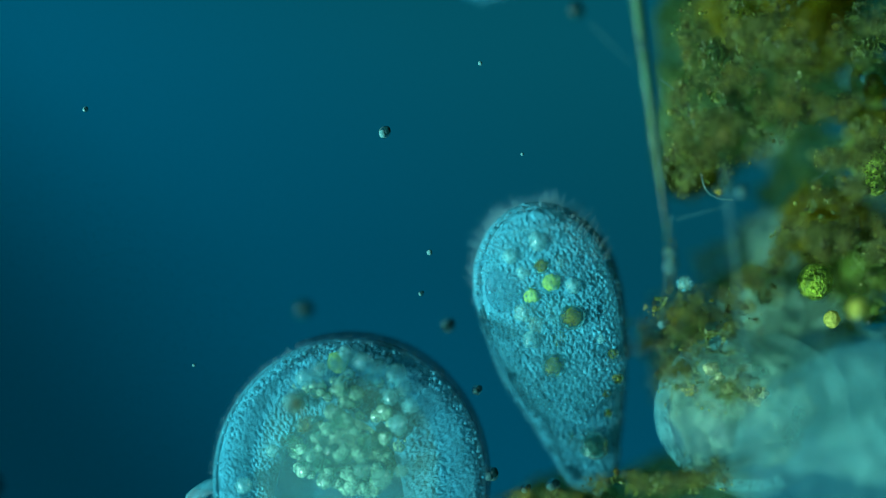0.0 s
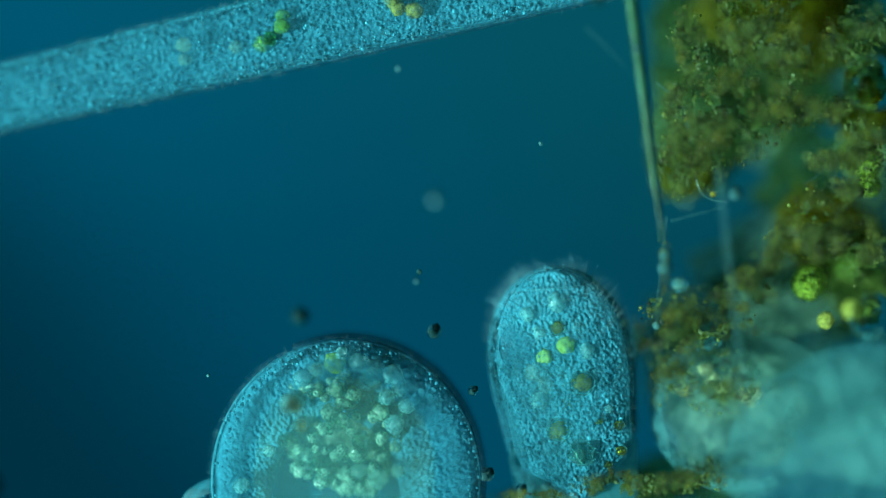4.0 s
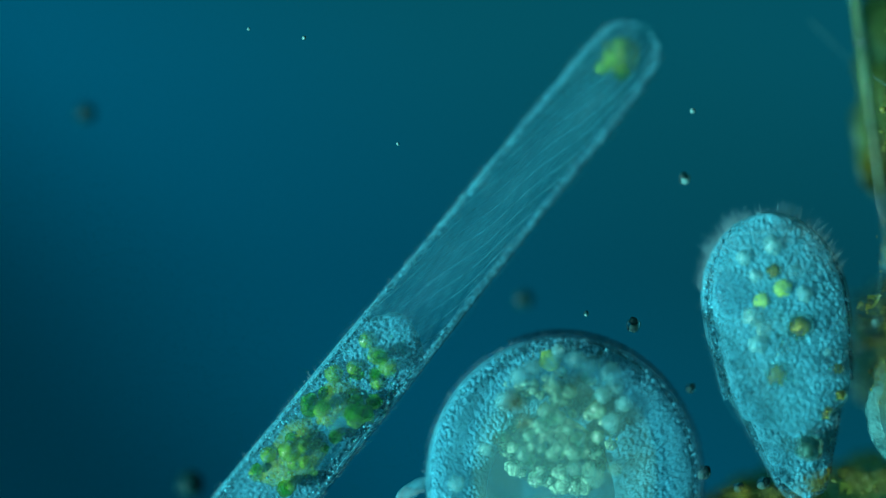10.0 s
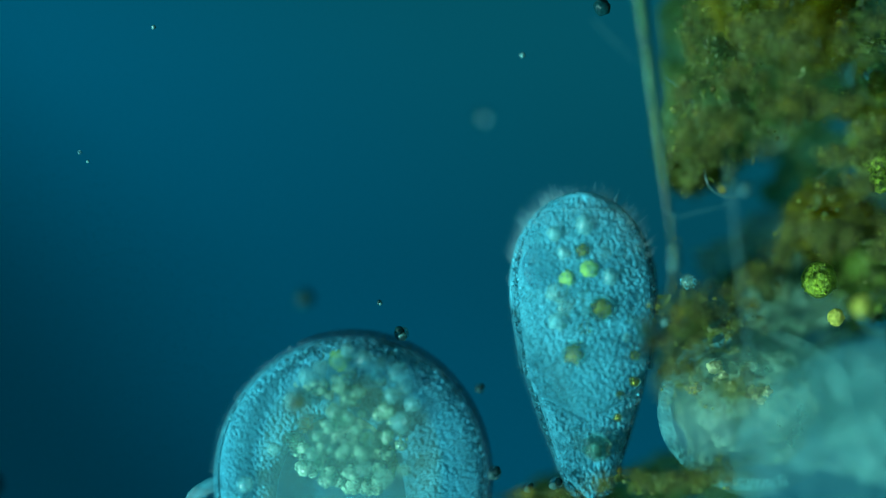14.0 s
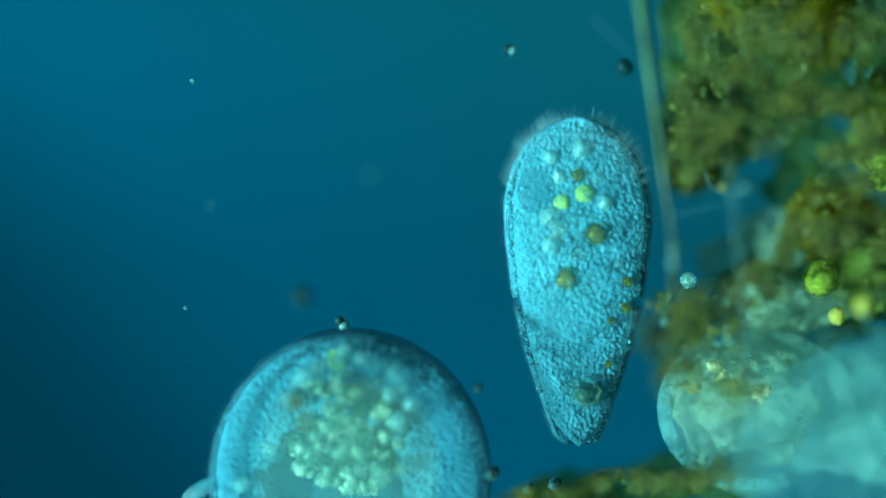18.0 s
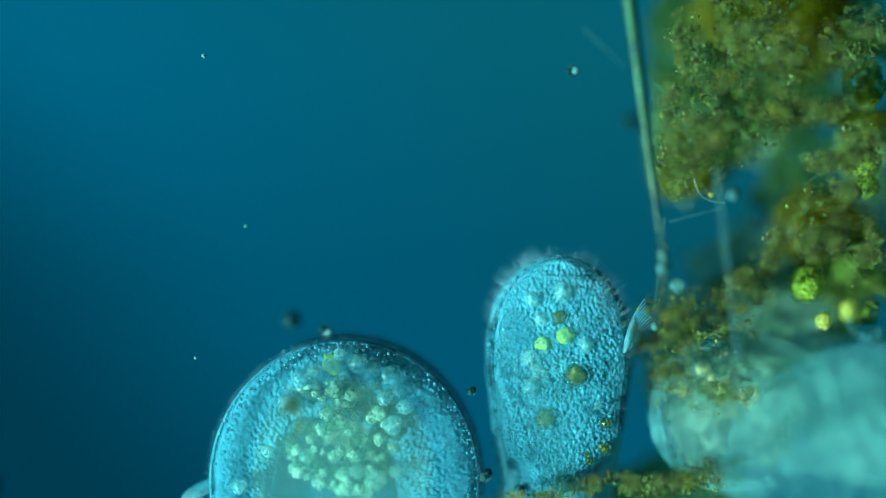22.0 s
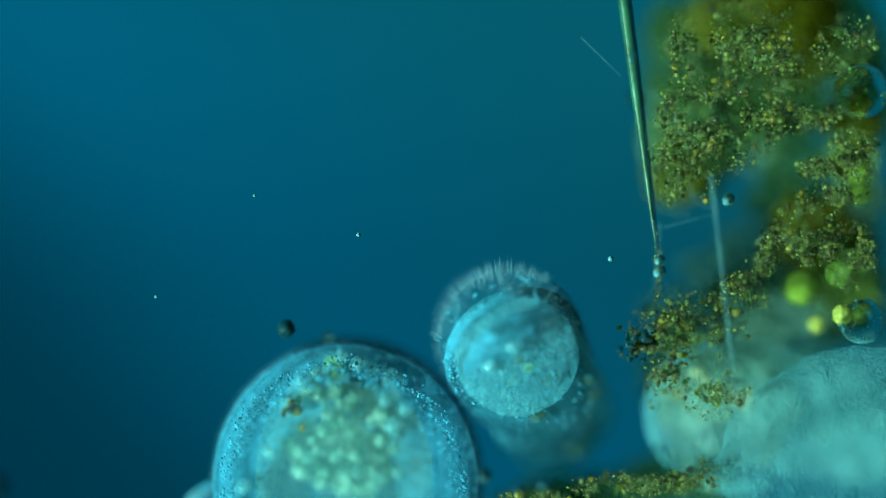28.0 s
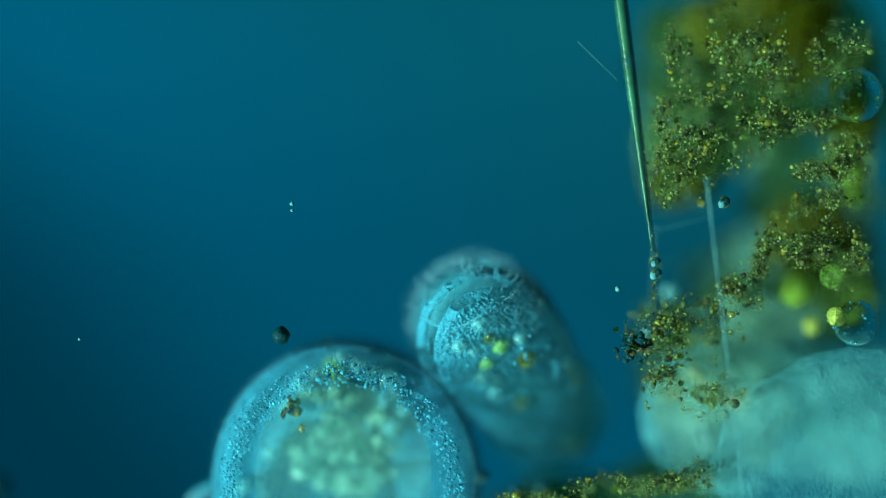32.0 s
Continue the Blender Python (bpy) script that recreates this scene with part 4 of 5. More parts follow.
def detritus():
    D, F, S, H, V = M_DEBRIS, M_FILM, M_SOFT, M_HAZE, M_VEIL
    clump("thick golden-brown mat of detritus with dark gritty beads", [
        (1370, 20, -.14, 130, 75, 60, D), (1290, 40, -.19, 90, 70, 50, F), (1480, 50, -.2, 70, 70, 40, M_SOFT), (1430, 80, -.18, 80, 70, 50, D), (1340, 120, -.22, 110, 60, 40, F), (1290, 170, -.17, 95, 70, 40, F), (1240, 270, -.16, 75, 65, 45, F),
        (1370, 190, -.20, 95, 60, 40, F), (1225, 300, -.13, 50, 40, 35, D), (1440, 150, -.23, 60, 60, 30, F), (1200, 200, -.21, 35, 80, 30, F), (1420, -40, -.2, 110, 60, 40, D), (1210, 90, -.2, 45, 110, 30, F), (1215, 240, -.22, 50, 110, 30, V), (1310, 230, -.2, 90, 60, 30, V)],
        [(1340, 70, 150, 90, 300), (1300, 200, 110, 90, 260), (1235, 280, 70, 70, 170), (1205, 190, 18, 60, 40), (1400, 190, 70, 40, 90), (1215, 60, 12, 60, 26)])
    clump("dark golden clump of detritus beside the algae", [
        (1462, 395, -.10, 66, 58, 50, D), (1500, 420, -.16, 70, 60, 45, D), (1430, 400, -.14, 36, 40, 35, D), (1540, 450, -.18, 60, 60, 40, S), (1540, 520, -.2, 60, 70, 40, F), (1520, 495, -.08, 60, 55, 30, S)],
        [(1465, 400, 66, 56, 240), (1395, 425, 26, 40, 50), (1540, 440, 50, 60, 120), (1500, 330, 70, 20, 70)])
    clump("olive tuft of detritus with yellow-green grains", [
        (1548, 255, -.10, 42, 55, 40, S), (1530, 60, -.2, 70, 90, 40, F), (1560, 160, -.22, 60, 80, 40, F), (1520, 110, -.24, 80, 60, 30, H), (1555, 340, -.16, 40, 60, 40, S), (1500, 530, -.18, 70, 60, 40, S), (1430, 480, -.22, 60, 50, 30, S), (1545, 190, -.08, 36, 60, 34, D), (1450, 270, -.18, 70, 40, 24, F), (1420, 340, -.18, 70, 40, 26, F), (1370, 430, -.16, 70, 50, 30, V)],
        [(1545, 255, 45, 60, 150), (1480, 185, 50, 24, 60), (1540, 60, 60, 70, 60), (1480, 280, 40, 20, 50)])
    clump("loose olive detritus with scattered dark beads", [
        (1330, 510, -.14, 50, 36, 40, F), (1330, 470, -.16, 90, 50, 30, V), (1395, 545, -.08, 95, 45, 30, V), (1250, 560, -.19, 90, 60, 40, V), (1230, 680, -.21, 70, 60, 40, V), (1310, 690, -.2, 70, 60, 40, F), (1300, 600, -.23, 110, 80, 40, V), (1400, 590, -.15, 100, 50, 30, V), (1230, 630, -.12, 80, 60, 30, V), (1385, 480, -.24, 70, 50, 30, H)],
        [(1250, 570, 110, 60, 170), (1330, 510, 60, 40, 110), (1200, 640, 40, 90, 70), (1290, 690, 60, 50, 60), (1370, 460, 30, 30, 50), (1185, 470, 12, 70, 20)])
    clump("low strip of pale olive detritus under the ciliates", [
        (1110, 872, -.2, 90, 34, 30, F), (1190, 850, -.19, 60, 40, 30, F), (1270, 862, -.18, 70, 30, 30, F), (960, 895, -.2, 70, 22, 20, D), (1010, 880, -.2, 80, 40, 30, F)],
        [(1120, 860, 90, 24, 90), (1240, 840, 70, 36, 90), (970, 880, 70, 10, 40)])


def milky_cell():
    c = at(1330, 730, EQ - 0.05)
    ob = thing("milky_ciliate", "big milky translucent cell with a granular margin beside the detritus", "ciliate", m=Matrix.Translation(c))
    size = (0.170, 0.146, 0.16)
    link("skin", lump_mesh("milky_skin", size, M_MILK, 5, 0.06, 4, 6.0), ob)
    # a soft milky lobe runs out from it, low in the water
    for x, y, z, rx, ry, q in ((1450, 700, -0.16, 0.13, 0.075, 1.0), (1520, 690, -0.2, 0.11, 0.10, 2.0), (1405, 665, -0.15, 0.065, 0.05, 3.0), (1420, 680, -0.2, 0.09, 0.06, 6.0), (1500, 780, -0.2, 0.15, 0.07, 4.0), (1560, 740, -0.22, 0.10, 0.12, 5.0)):
        link("lobe", granulate(lump_mesh("milky_lobe", (rx, ry, 0.05), M_WHITE, 5, 0.2, 5, q), 0.02, 22, q), ob, "soft milky lobe", Matrix.Translation(at(x, y, EQ + z) - c))
    # the granular margin, on the free side
    for h, k, w in ((0.0, 1.0, 0.024),):
        arc = [(size[0] * k * math.cos(radians(q * 0.4)), size[1] * k * math.sin(radians(q * 0.4))) for q in range(250, 730)]
        link("margin", chamfer("milky_margin", arc, w, h + 0.010, h - 0.006, M_MARGIN), ob, "granular margin of the skin")
    link("inner_plasm", granulate(lump_mesh("inner_plasm", (0.125, 0.105, 0.05), M_VEIL, 5, 0.2, 5, 8.0), 0.012, 60), ob, "olive mottled plasm", Matrix.Translation((-0.01, 0, -0.05)))
    for x, y, h in ((1262, 655, -0.05), (1276, 668, -0.045), (1268, 676, -0.06), (1332, 700, -0.05), (1343, 712, -0.06), (1352, 698, -0.05), (1290, 690, -0.02), (1224, 690, -0.04)):
        s = rnd.uniform(0.006, 0.012)
        link("reserve", lump_mesh("reserve", (s * 1.2, s, s), M_SPOT if x != 1224 else M_GLINT, 3, 0.5, 6, x * 0.3), ob, "pale yellow reserve grain", Matrix.Translation(at(x, y, EQ + h) - c))
    # folded skin on top
    fold = granulate(lump_mesh("milky_fold", (0.25, 0.20, 0.03), M_FOLD, 5, 0.10, 5, 3.3), 0.009, 110)
    for v in fold.vertices:
        v.co.z += 0.005 * noise.noise(Vector(((v.co.x + v.co.y) * 90, (v.co.x - v.co.y) * 22, 2.0))) if v.co.z > 0 else 0
    fold.update()
    link("folded_skin", fold, ob, "granular folded skin", Matrix.Translation(at(1560, 815, EQ + 0.09) - c))
    return ob


def alga(label, x, y, z, r, mt):
    ob = thing("alga", label, "alga", "algae in the detritus", Matrix.Translation(at(x, y, z)))
    r *= 0.001
    link("body", lump_mesh("alga_body", (r, r * 1.05, r), mt, 3, 0.06, 4, x * 0.1), ob)
    p, d = shell_points(50, (r, r, r), 0.9, 1.02)
    g = link("granules", beads_mesh("alga_granules", p, rnd.uniform(0.05, 0.12, 50) * r, mt, 2), ob)
    g["kind"] = "stuff"
    return ob


def needle(name, label, x0, y0, x1, y1, z, w0, w1, core):
    a, b = at(x0, y0, z), at(x1, y1, z)
    ob = thing(name, label, "alga" if core else "fibre", m=Matrix.Translation(a))
    d = b - a
    n = 24
    pts = [d * (i / (n - 1)) for i in range(n)]
    rr = [(w0 + (w1 - w0) * (i / (n - 1)) ** 1.6) * 0.0005 for i in range(n)]
    link("wall", tube_mesh("needle_wall", pts, rr, M_NEEDLE if core else M_FIBRE, 14), ob)
    if core:
        # a dark tube set to the right paints the shaded edge of the wall
        link("wall_shade", tube_mesh("needle_shade", [p + Vector((0.005, 0.0, -0.003)) for p in pts], [max(0.002, q * 0.8) for q in rr], M_SHADE, 10), ob, "dark tube painted in as shade along the wall")
        for u0, u1 in ((0.02, 0.36), (0.39, 0.9)):
            link("plastid", tube_mesh("plastid", [d * (u0 + (u1 - u0) * i / 11) for i in range(12)], [max(0.0008, rr[int((u0 + (u1 - u0) * i / 11) * (n - 1))] * 0.5) for i in range(12)], M_PLASTID, 10), ob, "green plastid band")
    return ob


def speck(label, r, mt, x, y, z, glint=True):
    ob = thing("particle", label, "particle", "drifting particles", Matrix.Translation(at(x, y, z)))
    r *= 0.001
    link("body", lump_mesh("speck_body", (r, r, r), M_BEAD if glint else mt, 3, 0.12, 5, x * 0.13), ob)
    # light and shade are painted on as a pale and a dark lump
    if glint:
        link("painted_lit_side", lump_mesh("painted_lit_side", (r * 0.62, r * 0.66, r * 0.5), M_LIT_SIDE, 2, 0.2, 5, y * 0.1), ob, "pale lump painted in as the lit side", Matrix.Translation((-r * 0.34, -r * 0.26, r * 0.62)))
        link("painted_shade_side", lump_mesh("painted_shade_side", (r * 0.6, r * 0.66, r * 0.5), M_DARK, 2, 0.2, 5, y * 0.2), ob, "dark lump painted in as the shaded side", Matrix.Translation((r * 0.4, r * 0.3, r * 0.62)))
    return ob


round_cell()
pear, tuft, hind, swell, front = trumpet()
ribbon = worm()
detritus()
milky_cell()
alga("bright green round alga in the detritus", 1447, 500, EQ - 0.05, 31, M_ALGA)
alga("yellow-green alga in the detritus", 1477, 566, EQ - 0.03, 15, M_GOLD)
alga("green alga beside the olive tuft", 1550, 282, EQ - 0.04, 28, M_ALGA)
alga("small green alga beside the olive tuft", 1556, 325, EQ - 0.04, 20, M_ALGA)
alga("golden block-shaped grain glowing in the detritus", 1524, 548, EQ + 0.12, 17, M_GOLD)
alga("green alga on the dark golden clump", 1516, 474, EQ + 0.13, 22, M_DULL)
needle("needle_alga", "long tapering needle-shaped alga with green plastids", 1112, -130, 1185, 430, EQ + 0.11, 25, 3, True)
needle("needle_alga", "thin pale needle-shaped alga lying over the detritus", 1284, 290, 1352, 880, EQ + 0.15, 12, 9, False)
needle("fibre", "fine straight fibre crossing the needle-shaped alga", 1046, 40, 1120, 112, EQ + 0.115, 3, 2, False)
needle("fibre", "short pale rod at the edge of the detritus", 1200, 388, 1292, 364, EQ + 0.04, 7, 5, False)
needle("fibre", "thin pale thread below the detritus mat", 1192, 380, 1172, 560, EQ + 0.03, 5, 4, False)

needle("needle_alga", "short pointed needle-shaped alga low in the detritus", 1190, 752, 1222, 812, EQ + 0.11, 3, 11, False)


def thread(label, places, r):
    """A thin curved thread through places on the stage map."""
    p = [at(x, y, EQ + z) for x, y, z in places]
    ob = thing("fibre", label, "fibre", m=Matrix.Translation(p[0]))
    pts = []
    for i in range(len(p) - 1):
        before, after = p[max(i - 1, 0)], p[min(i + 2, len(p) - 1)]
        for k in range(8):
            u = k / 8
            a, b = p[i] + (p[i + 1] - before) * (u / 2 * (1 - u)), p[i + 1] + (p[i] - after) * ((1 - u) / 2 * u)
            pts.append(a * (1 - u) + b * u - p[0])
    pts.append(p[-1] - p[0])
    link("strand", tube_mesh("strand", pts, [r * 0.001] * len(pts), M_THREAD, 8), ob)


thread("thin curved thread at the edge of the detritus mat", ((1170, 138, -.01), (1200, 160, -.01), (1222, 185, -.01), (1232, 228, -.01)), 1.5)
thread("thin hooked thread in the detritus mat", ((1243, 305, -.005), (1252, 335, -.005), (1272, 350, -.005), (1300, 354, -.005)), 1.6)
thread("fine thread beside the needle-shaped alga", ((1172, 150, -.01), (1160, 200, -.01), (1168, 300, -.01), (1178, 370, -.01), (1190, 395, -.01)), 0.8)
thread("fine thread over the dark golden clump", ((1440, 322, .0), (1470, 300, .0), (1482, 270, .0), (1512, 240, .0)), 1.3)
thread("long fine thread rising over the milky cell", ((1262, 660, .11), (1272, 720, .11), (1285, 800, .11)), 1.2)

# ---- drifting particles: label, radius, material, rows of seconds, x, y, height over EQ ----
DRIFT = [
    ("dark round particle with a painted lit side in the water", 11, M_DARK, True, [
        (0, 680, 233, -.06), (1, 797, 218, -.03), (2, 822, 197, .12), (3, 768, 245, .3), (6, 801, 474, -.02), (7, 800, 420, -.03), (8, 803, 353, .02), (9, 803, 305, .06), (10, 834, 320, 0),
        (11, 804, 337, -.06), (12, 812, 296, -.03), (13, 824, 252, .06), (14, 850, 212, .2), (17, 889, 100, 0), (19, 925, 97, -.06), (20, 966, 118, .02), (21, 1000, 130, .04), (23, 1050, 60, .1), (25, 1100, -160, .3), (32, 1150, -300, .4)]),
    ("tiny bright fleck drifting in the water", 4, M_FLECK, False, [
        (0, 850, 110, -.05), (1, 799, 89, -.05), (2, 813, 88, 0), (3, 795, 87, .02), (6, 400, 200, .2), (9, 112, 150, -.08), (10, 162, 70, -.09), (11, 236, 54, -.09), (12, 246, 34, -.09), (13, 251, 32, -.09),
        (17, 332, 157, -.09), (23, 388, 84, .04), (28, 640, 402, .09), (29, 650, 430, .1), (30, 495, 300, .12), (32, 520, 340, .13)]),
    ("small greenish fleck drifting near the ciliates", 5, M_FLECK, False, [
        (0, 760, 447, -.06), (1, 728, 450, -.06), (2, 709, 456, .0), (3, 757, 453, .01), (6, 722, 555, -.03), (9, 936, 215, .02), (10, 850, 200, -.02), (11, 795, 194, -.06), (12, 820, 176, -.09), (13, 881, 156, -.09),
        (17, 960, -90, .2), (20, 1000, -90, .3), (25, 1045, -60, .2), (26.5, 1080, 300, .1), (28, 1101, 446, .09), (29, 1106, 484, .1), (30, 1112, 515, .11), (31, 1112, 544, .12), (32, 1121, 497, .13)]),
    ("dark lump with a pale rim beside the round ciliate", 13, M_DARK, True, [
        (0, 793, 577, -.14), (2, 787, 588, -.1), (3, 775, 586, -.06), (6, 777, 585, -.1), (8, 767, 577, -.13), (9, 760, 572, -.12), (10, 747, 580, -.1), (12, 727, 590, -.1), (13, 718, 595, -.09), (14, 706, 595, -.1),
        (17, 622, 572, -.1), (19, 595, 585, -.12), (21, 585, 585, -.12), (32, 585, 600, -.1)]),
    ("dark oval particle above the round ciliate", 16, M_DARK, False, [
        (0, 536, 548, .15), (3, 534, 560, .15), (9, 536, 536, .15), (18, 534, 532, .15), (20, 532, 550, .15), (23, 520, 566, .15), (25.5, 520, 562, .14), (28, 508, 574, .14), (30, 498, 586, .13), (32, 500, 583, .13)]),
    ("small dark fleck in the water", 5, M_DARK, True, [(0, 147, 192, -.05), (1, 175, 240, -.02), (2, 120, 300, .1), (6, 200, -150, .3), (32, 200, -150, .3)]),
    ("small dark fleck above the round ciliate", 5, M_DARK, True, [
        (0, 745, 520, -.06), (1, 712, 532, -.06), (2, 695, 550, .02), (3, 727, 508, .06), (6, 750, 490, .1), (10, 663, 560, -.09), (11, 684, 514, -.06), (12, 682, 522, -.08), (13, 673, 535, -.09), (14, 668, 540, -.09), (17, 640, 500, .12), (20, 700, -150, .3), (32, 700, -150, .4)]),
    ("dark blurred fleck near the needle-shaped alga", 15, M_DARK, False, [
        (0, 1020, 15, .12), (1, 1048, 25, .14), (2, 1047, 32, .1), (3, 1035, 52, .1), (3.5, 1050, 20, .15), (6, 1100, -60, .2), (14, 1062, 16, -.09), (17, 1105, 75, -.02), (19, 1100, 180, 0), (21, 1125, 210, .2), (32, 1140, 100, -.3)]),
    ("small bright fleck in the open water", 3, M_FLECK, False, [(0, 925, 272, -.05), (2, 985, 300, .1), (6, 850, 200, -.03), (9, 445, 262, -.03), (11, 232, 255, -.09), (13, 120, 260, -.05), (20, 440, 395, .1), (23, 440, 395, .04), (28, 450, 330, .1), (32, 520, 352, .13)]),
    ("tiny pale fleck over the empty side", 3, M_FLECK, False, [(0, 340, 648, -.05), (3, 395, 716, .01), (9, 60, 40, -.08), (14, 150, 290, -.1), (21, 400, 632, .0), (25, 78, 630, .03), (28, 270, 515, .09), (32, 128, 590, .13)]),
]
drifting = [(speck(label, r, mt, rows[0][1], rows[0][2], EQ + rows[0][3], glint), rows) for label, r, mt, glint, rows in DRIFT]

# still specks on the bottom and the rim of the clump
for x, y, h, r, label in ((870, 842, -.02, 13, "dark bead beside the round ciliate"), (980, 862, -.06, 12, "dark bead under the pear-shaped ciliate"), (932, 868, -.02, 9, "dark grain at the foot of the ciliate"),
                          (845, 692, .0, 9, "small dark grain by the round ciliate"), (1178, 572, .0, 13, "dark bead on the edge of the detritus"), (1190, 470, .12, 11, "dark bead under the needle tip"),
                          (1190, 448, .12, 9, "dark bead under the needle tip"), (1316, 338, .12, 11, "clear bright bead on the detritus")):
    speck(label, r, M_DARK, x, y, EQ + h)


for x, y, h, r in ((-205, 203, -.28, 18), (-25, 862, -.22, 26)):
    speck("dark blurred smudge deep in the water", r, M_DARK, x, y, EQ + h, False)


def dark_heap():
    c = at(1150, 600, EQ + 0.12)
    ob = thing("dark_particle_heap", "small heap of black and brown grains beside the detritus", "particle", m=Matrix.Translation(c))
    for i in range(46):
        p = rnd.normal(0, 0.0125, 3)
        link("grain", lump_mesh("grain", rnd.uniform(0.003, 0.008, 3), (M_DARK, M_GRIT, M_DARK, M_BEAD, M_DARK, M_GLASSGRIT)[i % 6], 2, 0.6, 6, i * 1.3), ob, m=Matrix.Translation(p))
    return ob


dark_heap()
for x, y, h, r, label in ((1215, 503, -.06, 14, "pale glassy bead on the detritus"), (1560, 560, .12, 40, "clear round vesicle in the detritus"), (1560, 140, .12, 48, "clear round vesicle with a green rim")):
    v = thing("vesicle", label, "vesicle", "vesicles", Matrix.Translation(at(x, y, EQ + h)))
    link("wall", lump_mesh("vesicle_wall", [r * 0.001] * 3, M_VESICLE if r > 20 else M_PALE, 4, 0.03, 4, x), v)
    q, d = shell_points(30, [r * 0.001] * 3, 0.9, 1.0)
    g = link("granules", beads_mesh("vesicle_granules", q, rnd.uniform(0.0012, 0.0028, 30), M_LEAF if y < 200 else M_GRAN, 2), v)
    g["kind"] = "stuff"

# ---- movements ----
# the pear-shaped ciliate: seconds, tip x, y, foot x, y, height of its head over EQ
SWAY = [
    (0, 930, 360, 1067, 885, -.05), (1, 890, 345, 1063, 870, -.06), (2, 878, 360, 1085, 865, .0), (2.5, 939, 440, 1064, 880, .0), (3, 973, 496, 1040, 900, .01), (3.5, 980, 484, 1039, 900, .01), (5.5, 984, 435, 1024, 865, -.02),
    (6, 994, 430, 1016, 860, -.03), (6.5, 999, 440, 1024, 868, .0), (7, 978, 400, 1008, 848, -.05), (7.5, 958, 375, 1038, 855, -.07), (8, 953, 362, 1056, 858, -.08), (9, 951, 345, 1046, 850, -.085), (10, 976, 380, 1055, 890, -.085),
    (11, 1010, 373, 1046, 910, -.09), (12, 1015, 370, 1048, 910, -.09), (13, 1017, 362, 1042, 905, -.09), (14, 1023, 343, 1042, 890, -.1), (14.5, 998, 325, 1025, 870, -.08), (16.5, 1004, 255, 1030, 842, -.09), (17, 1027, 258, 1026, 842, -.09),
    (18, 1020, 215, 1022, 835, -.12), (18.5, 1014, 256, 1017, 842, -.14), (19, 1027, 322, 1032, 850, -.1), (19.5, 1036, 350, 1025, 890, -.04), (20, 1020, 398, 1005, 930, -.0), (21, 1005, 435, 1000, 945, .0), (22, 1005, 448, 1000, 945, .01),
    (23, 1005, 500, 1010, 940, .04), (24, 1000, 500, 1015, 910, .02), (25, 985, 508, 1025, 905, .03), (25.5, 965, 500, 1030, 900, .04), (27.5, 893, 532, 1045, 800, .07), (28, 872, 528, 1040, 800, .075), (29, 852, 512, 1047, 803, .085),
    (30, 822, 487, 1047, 803, .09), (31, 798, 468, 1046, 803, .09), (31.5, 798, 475, 1046, 803, .07), (32, 808, 490, 1046, 803, .05)]


def sway_pose(t, ax, ay, bx, by, h, sink=0.0):
    z = EQ + low(h)
    a, b = at(ax, ay, z), at(bx, by, z)
    flat = Vector((a.x - b.x, a.y - b.y, 0))
    rise = 0.0
    if t > 27:
        rise = math.sqrt(max(0.0, (0.95 * LONG) ** 2 - flat.length_squared))
    else:
        flat = flat.normalized() * 0.95 * LONG
    d = Vector((flat.x, flat.y, rise + sink)).normalized()
    z0 = max(z - 0.9 * rise - 0.75 * sink, 0.03)
    side = d.cross(Vector((0, 0, 1)) if rise < 0.5 else Vector((0.0, -0.3, 1))).normalized()
    up = side.cross(d)
    m = Matrix((side, d, up)).transposed().to_4x4()
    return Matrix.Translation((a.x - d.x * LONG, a.y - d.y * LONG, z0)) @ m


def drawn_in(t, ax, ay, bx, by, h):
    """How far the hind body has slid into the fore body."""
    return 0.0 if t > 27 else min(0.155, max(-0.028, LONG - 0.001 * math.hypot(ax - bx, ay - by)))


def float_height(t):
    """How far the pear-shaped ciliate floats over or under the focal plane."""
    return float(np.interp(t, [0, 3, 6, 8, 19, 20, 25, 27.5, 32], [-0.05, -0.055, -0.04, -0.022, -0.026, -0.05, -0.05, 0.0, 0.0]))


def foot_sink(t):
    """How much lower its foot lies than its head."""
    return float(np.interp(t, [0, 2, 3, 6, 8, 19, 20, 25, 27.5, 32], [0.10, 0.14, 0.05, 0.03, 0, 0, 0.04, 0.06, 0, 0]))


# the ribbon-shaped ciliate: seconds, tail x, y, heading (degrees under the left-pointing horizontal), height over EQ, dip of its head
def ribbon_pose(x, y, angle, h, dip=0.0, pivot=0.0):
    """dip: degrees by which the body sinks towards its head; pivot: how far from the tail it keeps the height h."""
    p = at(x, y, EQ + low(h))
    p.z += pivot * math.sin(radians(dip))
    return Matrix.Translation(p) @ pose(0, 0, 0, 0, 0, 90 + angle) @ pose(0, 0, 0, -dip)


def from_head(x, y, angle, h, dip=0.0, pivot=3.5):
    a = radians(angle)
    k = 3600 * math.cos(radians(dip))
    return (x + k * math.cos(a), y - k * math.sin(a), angle, h, dip, pivot)


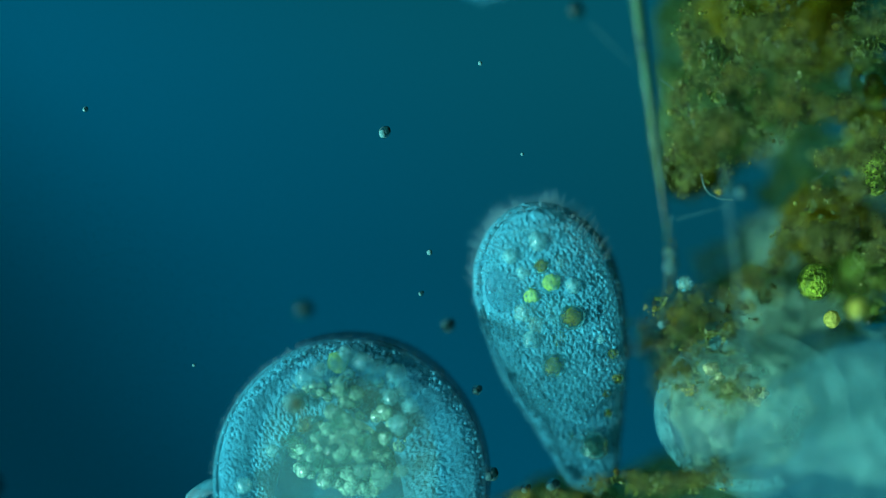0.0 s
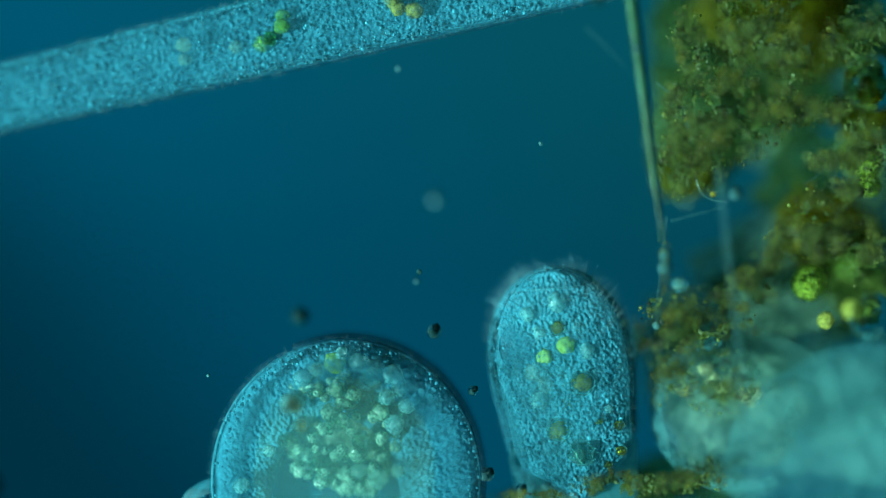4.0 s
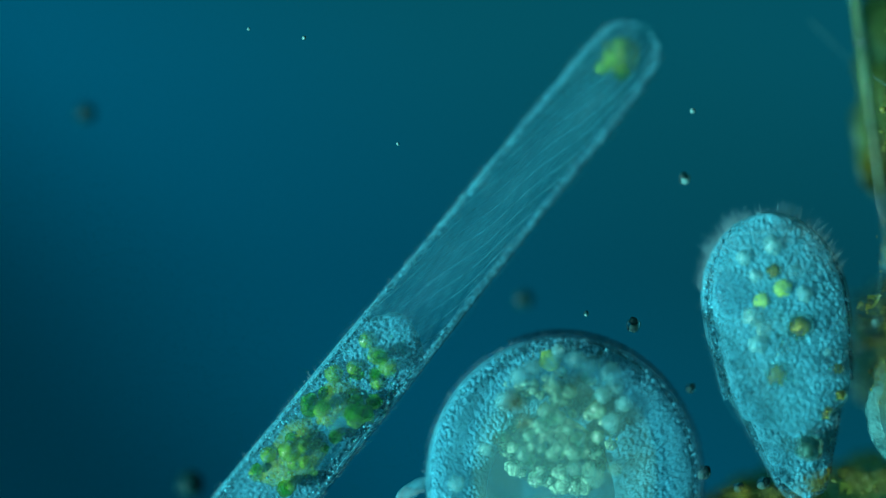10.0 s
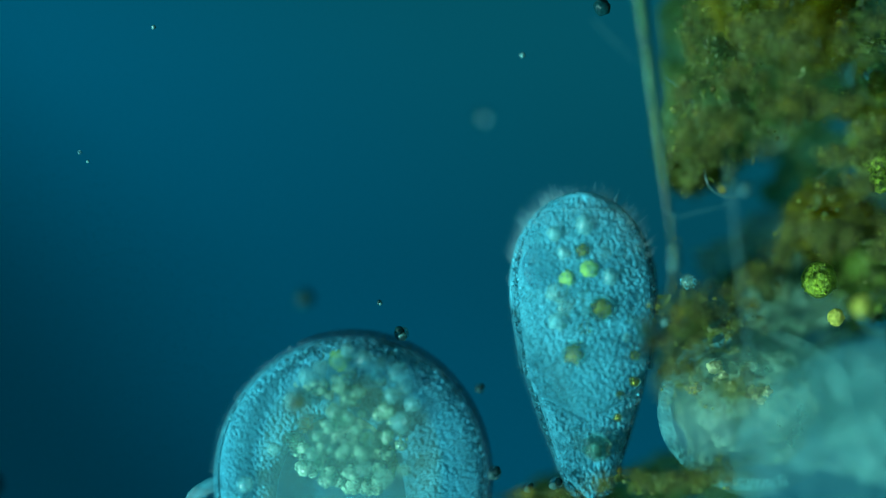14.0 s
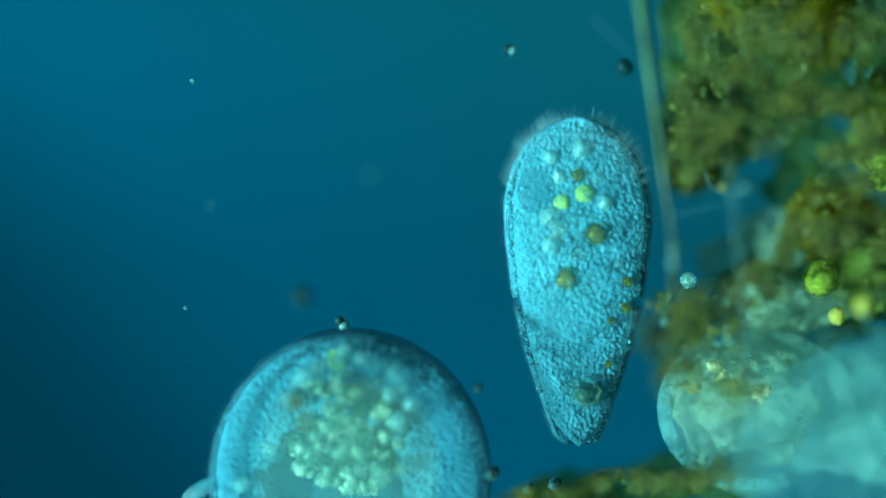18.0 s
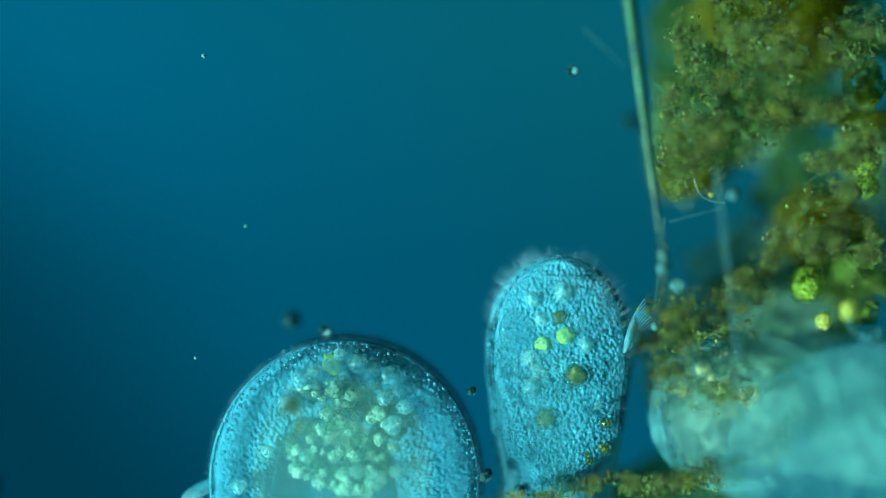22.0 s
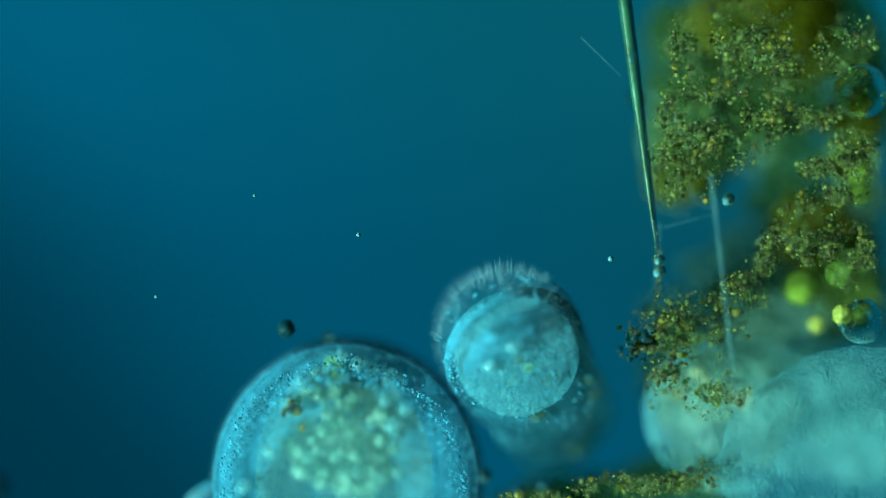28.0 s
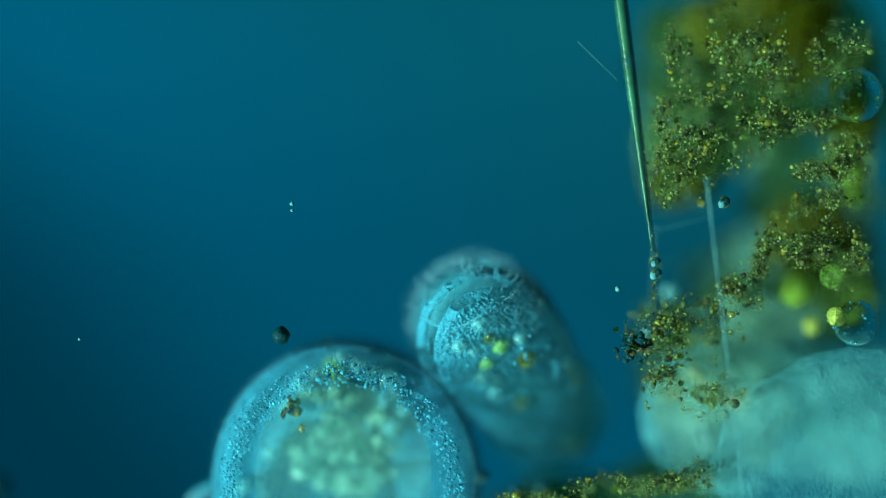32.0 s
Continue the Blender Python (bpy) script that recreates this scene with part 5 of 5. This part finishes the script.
SWIM = [
    (0, *from_head(1030, -150, 32, 0.25, 19)), (0.3, *from_head(688, 148, 32, 0.16, 19)), (0.5, *from_head(566, 188, 32, 0.08, 19)), (0.7, *from_head(446, 231, 32, 0.0, 19)), (0.9, *from_head(328, 270, 32, -0.05, 19)), (1.0, *from_head(258, 294, 32.5, -0.07, 19)),
    (1.1, *from_head(188, 320, 32, -0.07, 19)), (1.3, *from_head(46, 354, 31, -0.06, 19, 3.4)), (1.5, *from_head(-104, 388, 29, -0.04, 19, 3.2)), (2.0, *from_head(-300, 360, 21.5, 0.03, 18, 3.3)), (3.0, *from_head(-500, 262, 12.5, 0.3, 9, 3.0)), (3.5, *from_head(-600, 80, 5, 0.03, 8, 2.9)),
    (4.5, *from_head(-450, 720, 29, -0.02, 4, 2.5)), (5.5, 2175, -1655, 51, -0.02, 13, 2.2), (6.0, 2006, -1443, 51, -0.03, 13, 2.1), (6.5, 1827, -1240, 51, 0.0, 10, 2.35), (7.0, 1652, -1035, 51, -0.05, 9, 2.1), (7.5, 1481, -822, 51, -0.07, 7, 1.7), (8.0, 1293, -620, 51.5, -0.08, 5, 1.35), (8.5, 1180, -470, 52, -0.08),
    (9.0, 1049, -310, 52, -0.08), (9.5, 905, -120, 52, -0.08, 3, 0.9), (10.0, 763, 60, 51, -0.08, 8, 0.85), (10.2, 672, 140, 51, -0.08, 6, 0.7), (10.4, 598, 228, 51.5, -0.09, 3, 0.5), (10.6, 510, 326, 53, -0.09), (10.8, 439, 434, 54, -0.09), (11.0, 414, 476, 55, -0.09),
    (11.2, 470, 370, 54, -0.09), (11.4, 555, 285, 53, -0.09), (11.6, 515, 330, 53, -0.09), (11.8, 432, 448, 53, -0.08), (12.0, 358, 558, 53, -0.05), (12.2, 270, 678, 53, -0.03), (12.4, 190, 800, 53, -0.02), (12.6, 110, 910, 53, -0.02), (13.0, -60, 1150, 53, -0.02),
    (14.0, -500, 1750, 53, -0.06), (16.0, -1200, 2700, 53, -0.06), (32.0, -1260, 2780, 53, -0.06)]


def motions():
    # the glowing plate travels with the camera, carrying its painted fall-off
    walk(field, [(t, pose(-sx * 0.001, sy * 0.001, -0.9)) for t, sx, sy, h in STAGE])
    walk(pear, [(t, Matrix.Translation((0, 0, float_height(t))) @ sway_pose(t, *row, foot_sink(t))) for t, *row in SWAY])
    # the tuft lies folded in the head, and stands out while the mouth is turned to the side
    folded, out = pose(0.03, 0.40, -0.02, 0, 0, 0), pose(0.124, 0.42, 0.05, 0, 0, -16)
    walk(tuft, [(0, folded), (18.5, folded), (19.5, out), (24, out), (25.5, folded), (32, folded)])
    walk(hind, [(t, pose(0, drawn_in(t, *row), 0)) for t, *row in SWAY])
    walk(swell, [(0, pose(0, 0.345, -0.045)), (2, pose(0, 0.345, -0.045)), (2.6, pose(0, 0.24, -0.03)), (6.5, pose(0, 0.20, -0.03)), (7.5, pose(0, 0.345, -0.045)), (19, pose(0, 0.345, -0.045)), (20.5, pose(0, 0.21, -0.03)), (25.5, pose(0, 0.24, -0.03)), (27.5, pose(0, 0.20, 0.03)), (32, pose(0, 0.20, 0.03))])
    # the front of the head lies in the body, turns outwards near the end, and sinks in as the mouth opens
    flat, turned = pose(0, 0.405, 0.005, 90), pose(0, 0.46, 0.062, 47)
    walk(front, [(0, flat), (25.5, flat), (27.5, turned), (31, turned), (31.5, pose(0, 0.44, 0.02, 47)), (32, pose(0, 0.39, -0.04, 50))])
    walk(ribbon, [(t, ribbon_pose(*row)) for t, *row in SWIM])
    for ob, rows in drifting:
        walk(ob, [(t, Matrix.Translation(at(x, y, EQ + low(h))) @ pose(0, 0, 0, 0, 0, 9 * i)) for i, (t, x, y, h) in enumerate(rows)]
             + ([] if rows[-1][0] == 32 else [(32, Matrix.Translation(at(*rows[-1][1:3], EQ + rows[-1][3])))]))


motions()
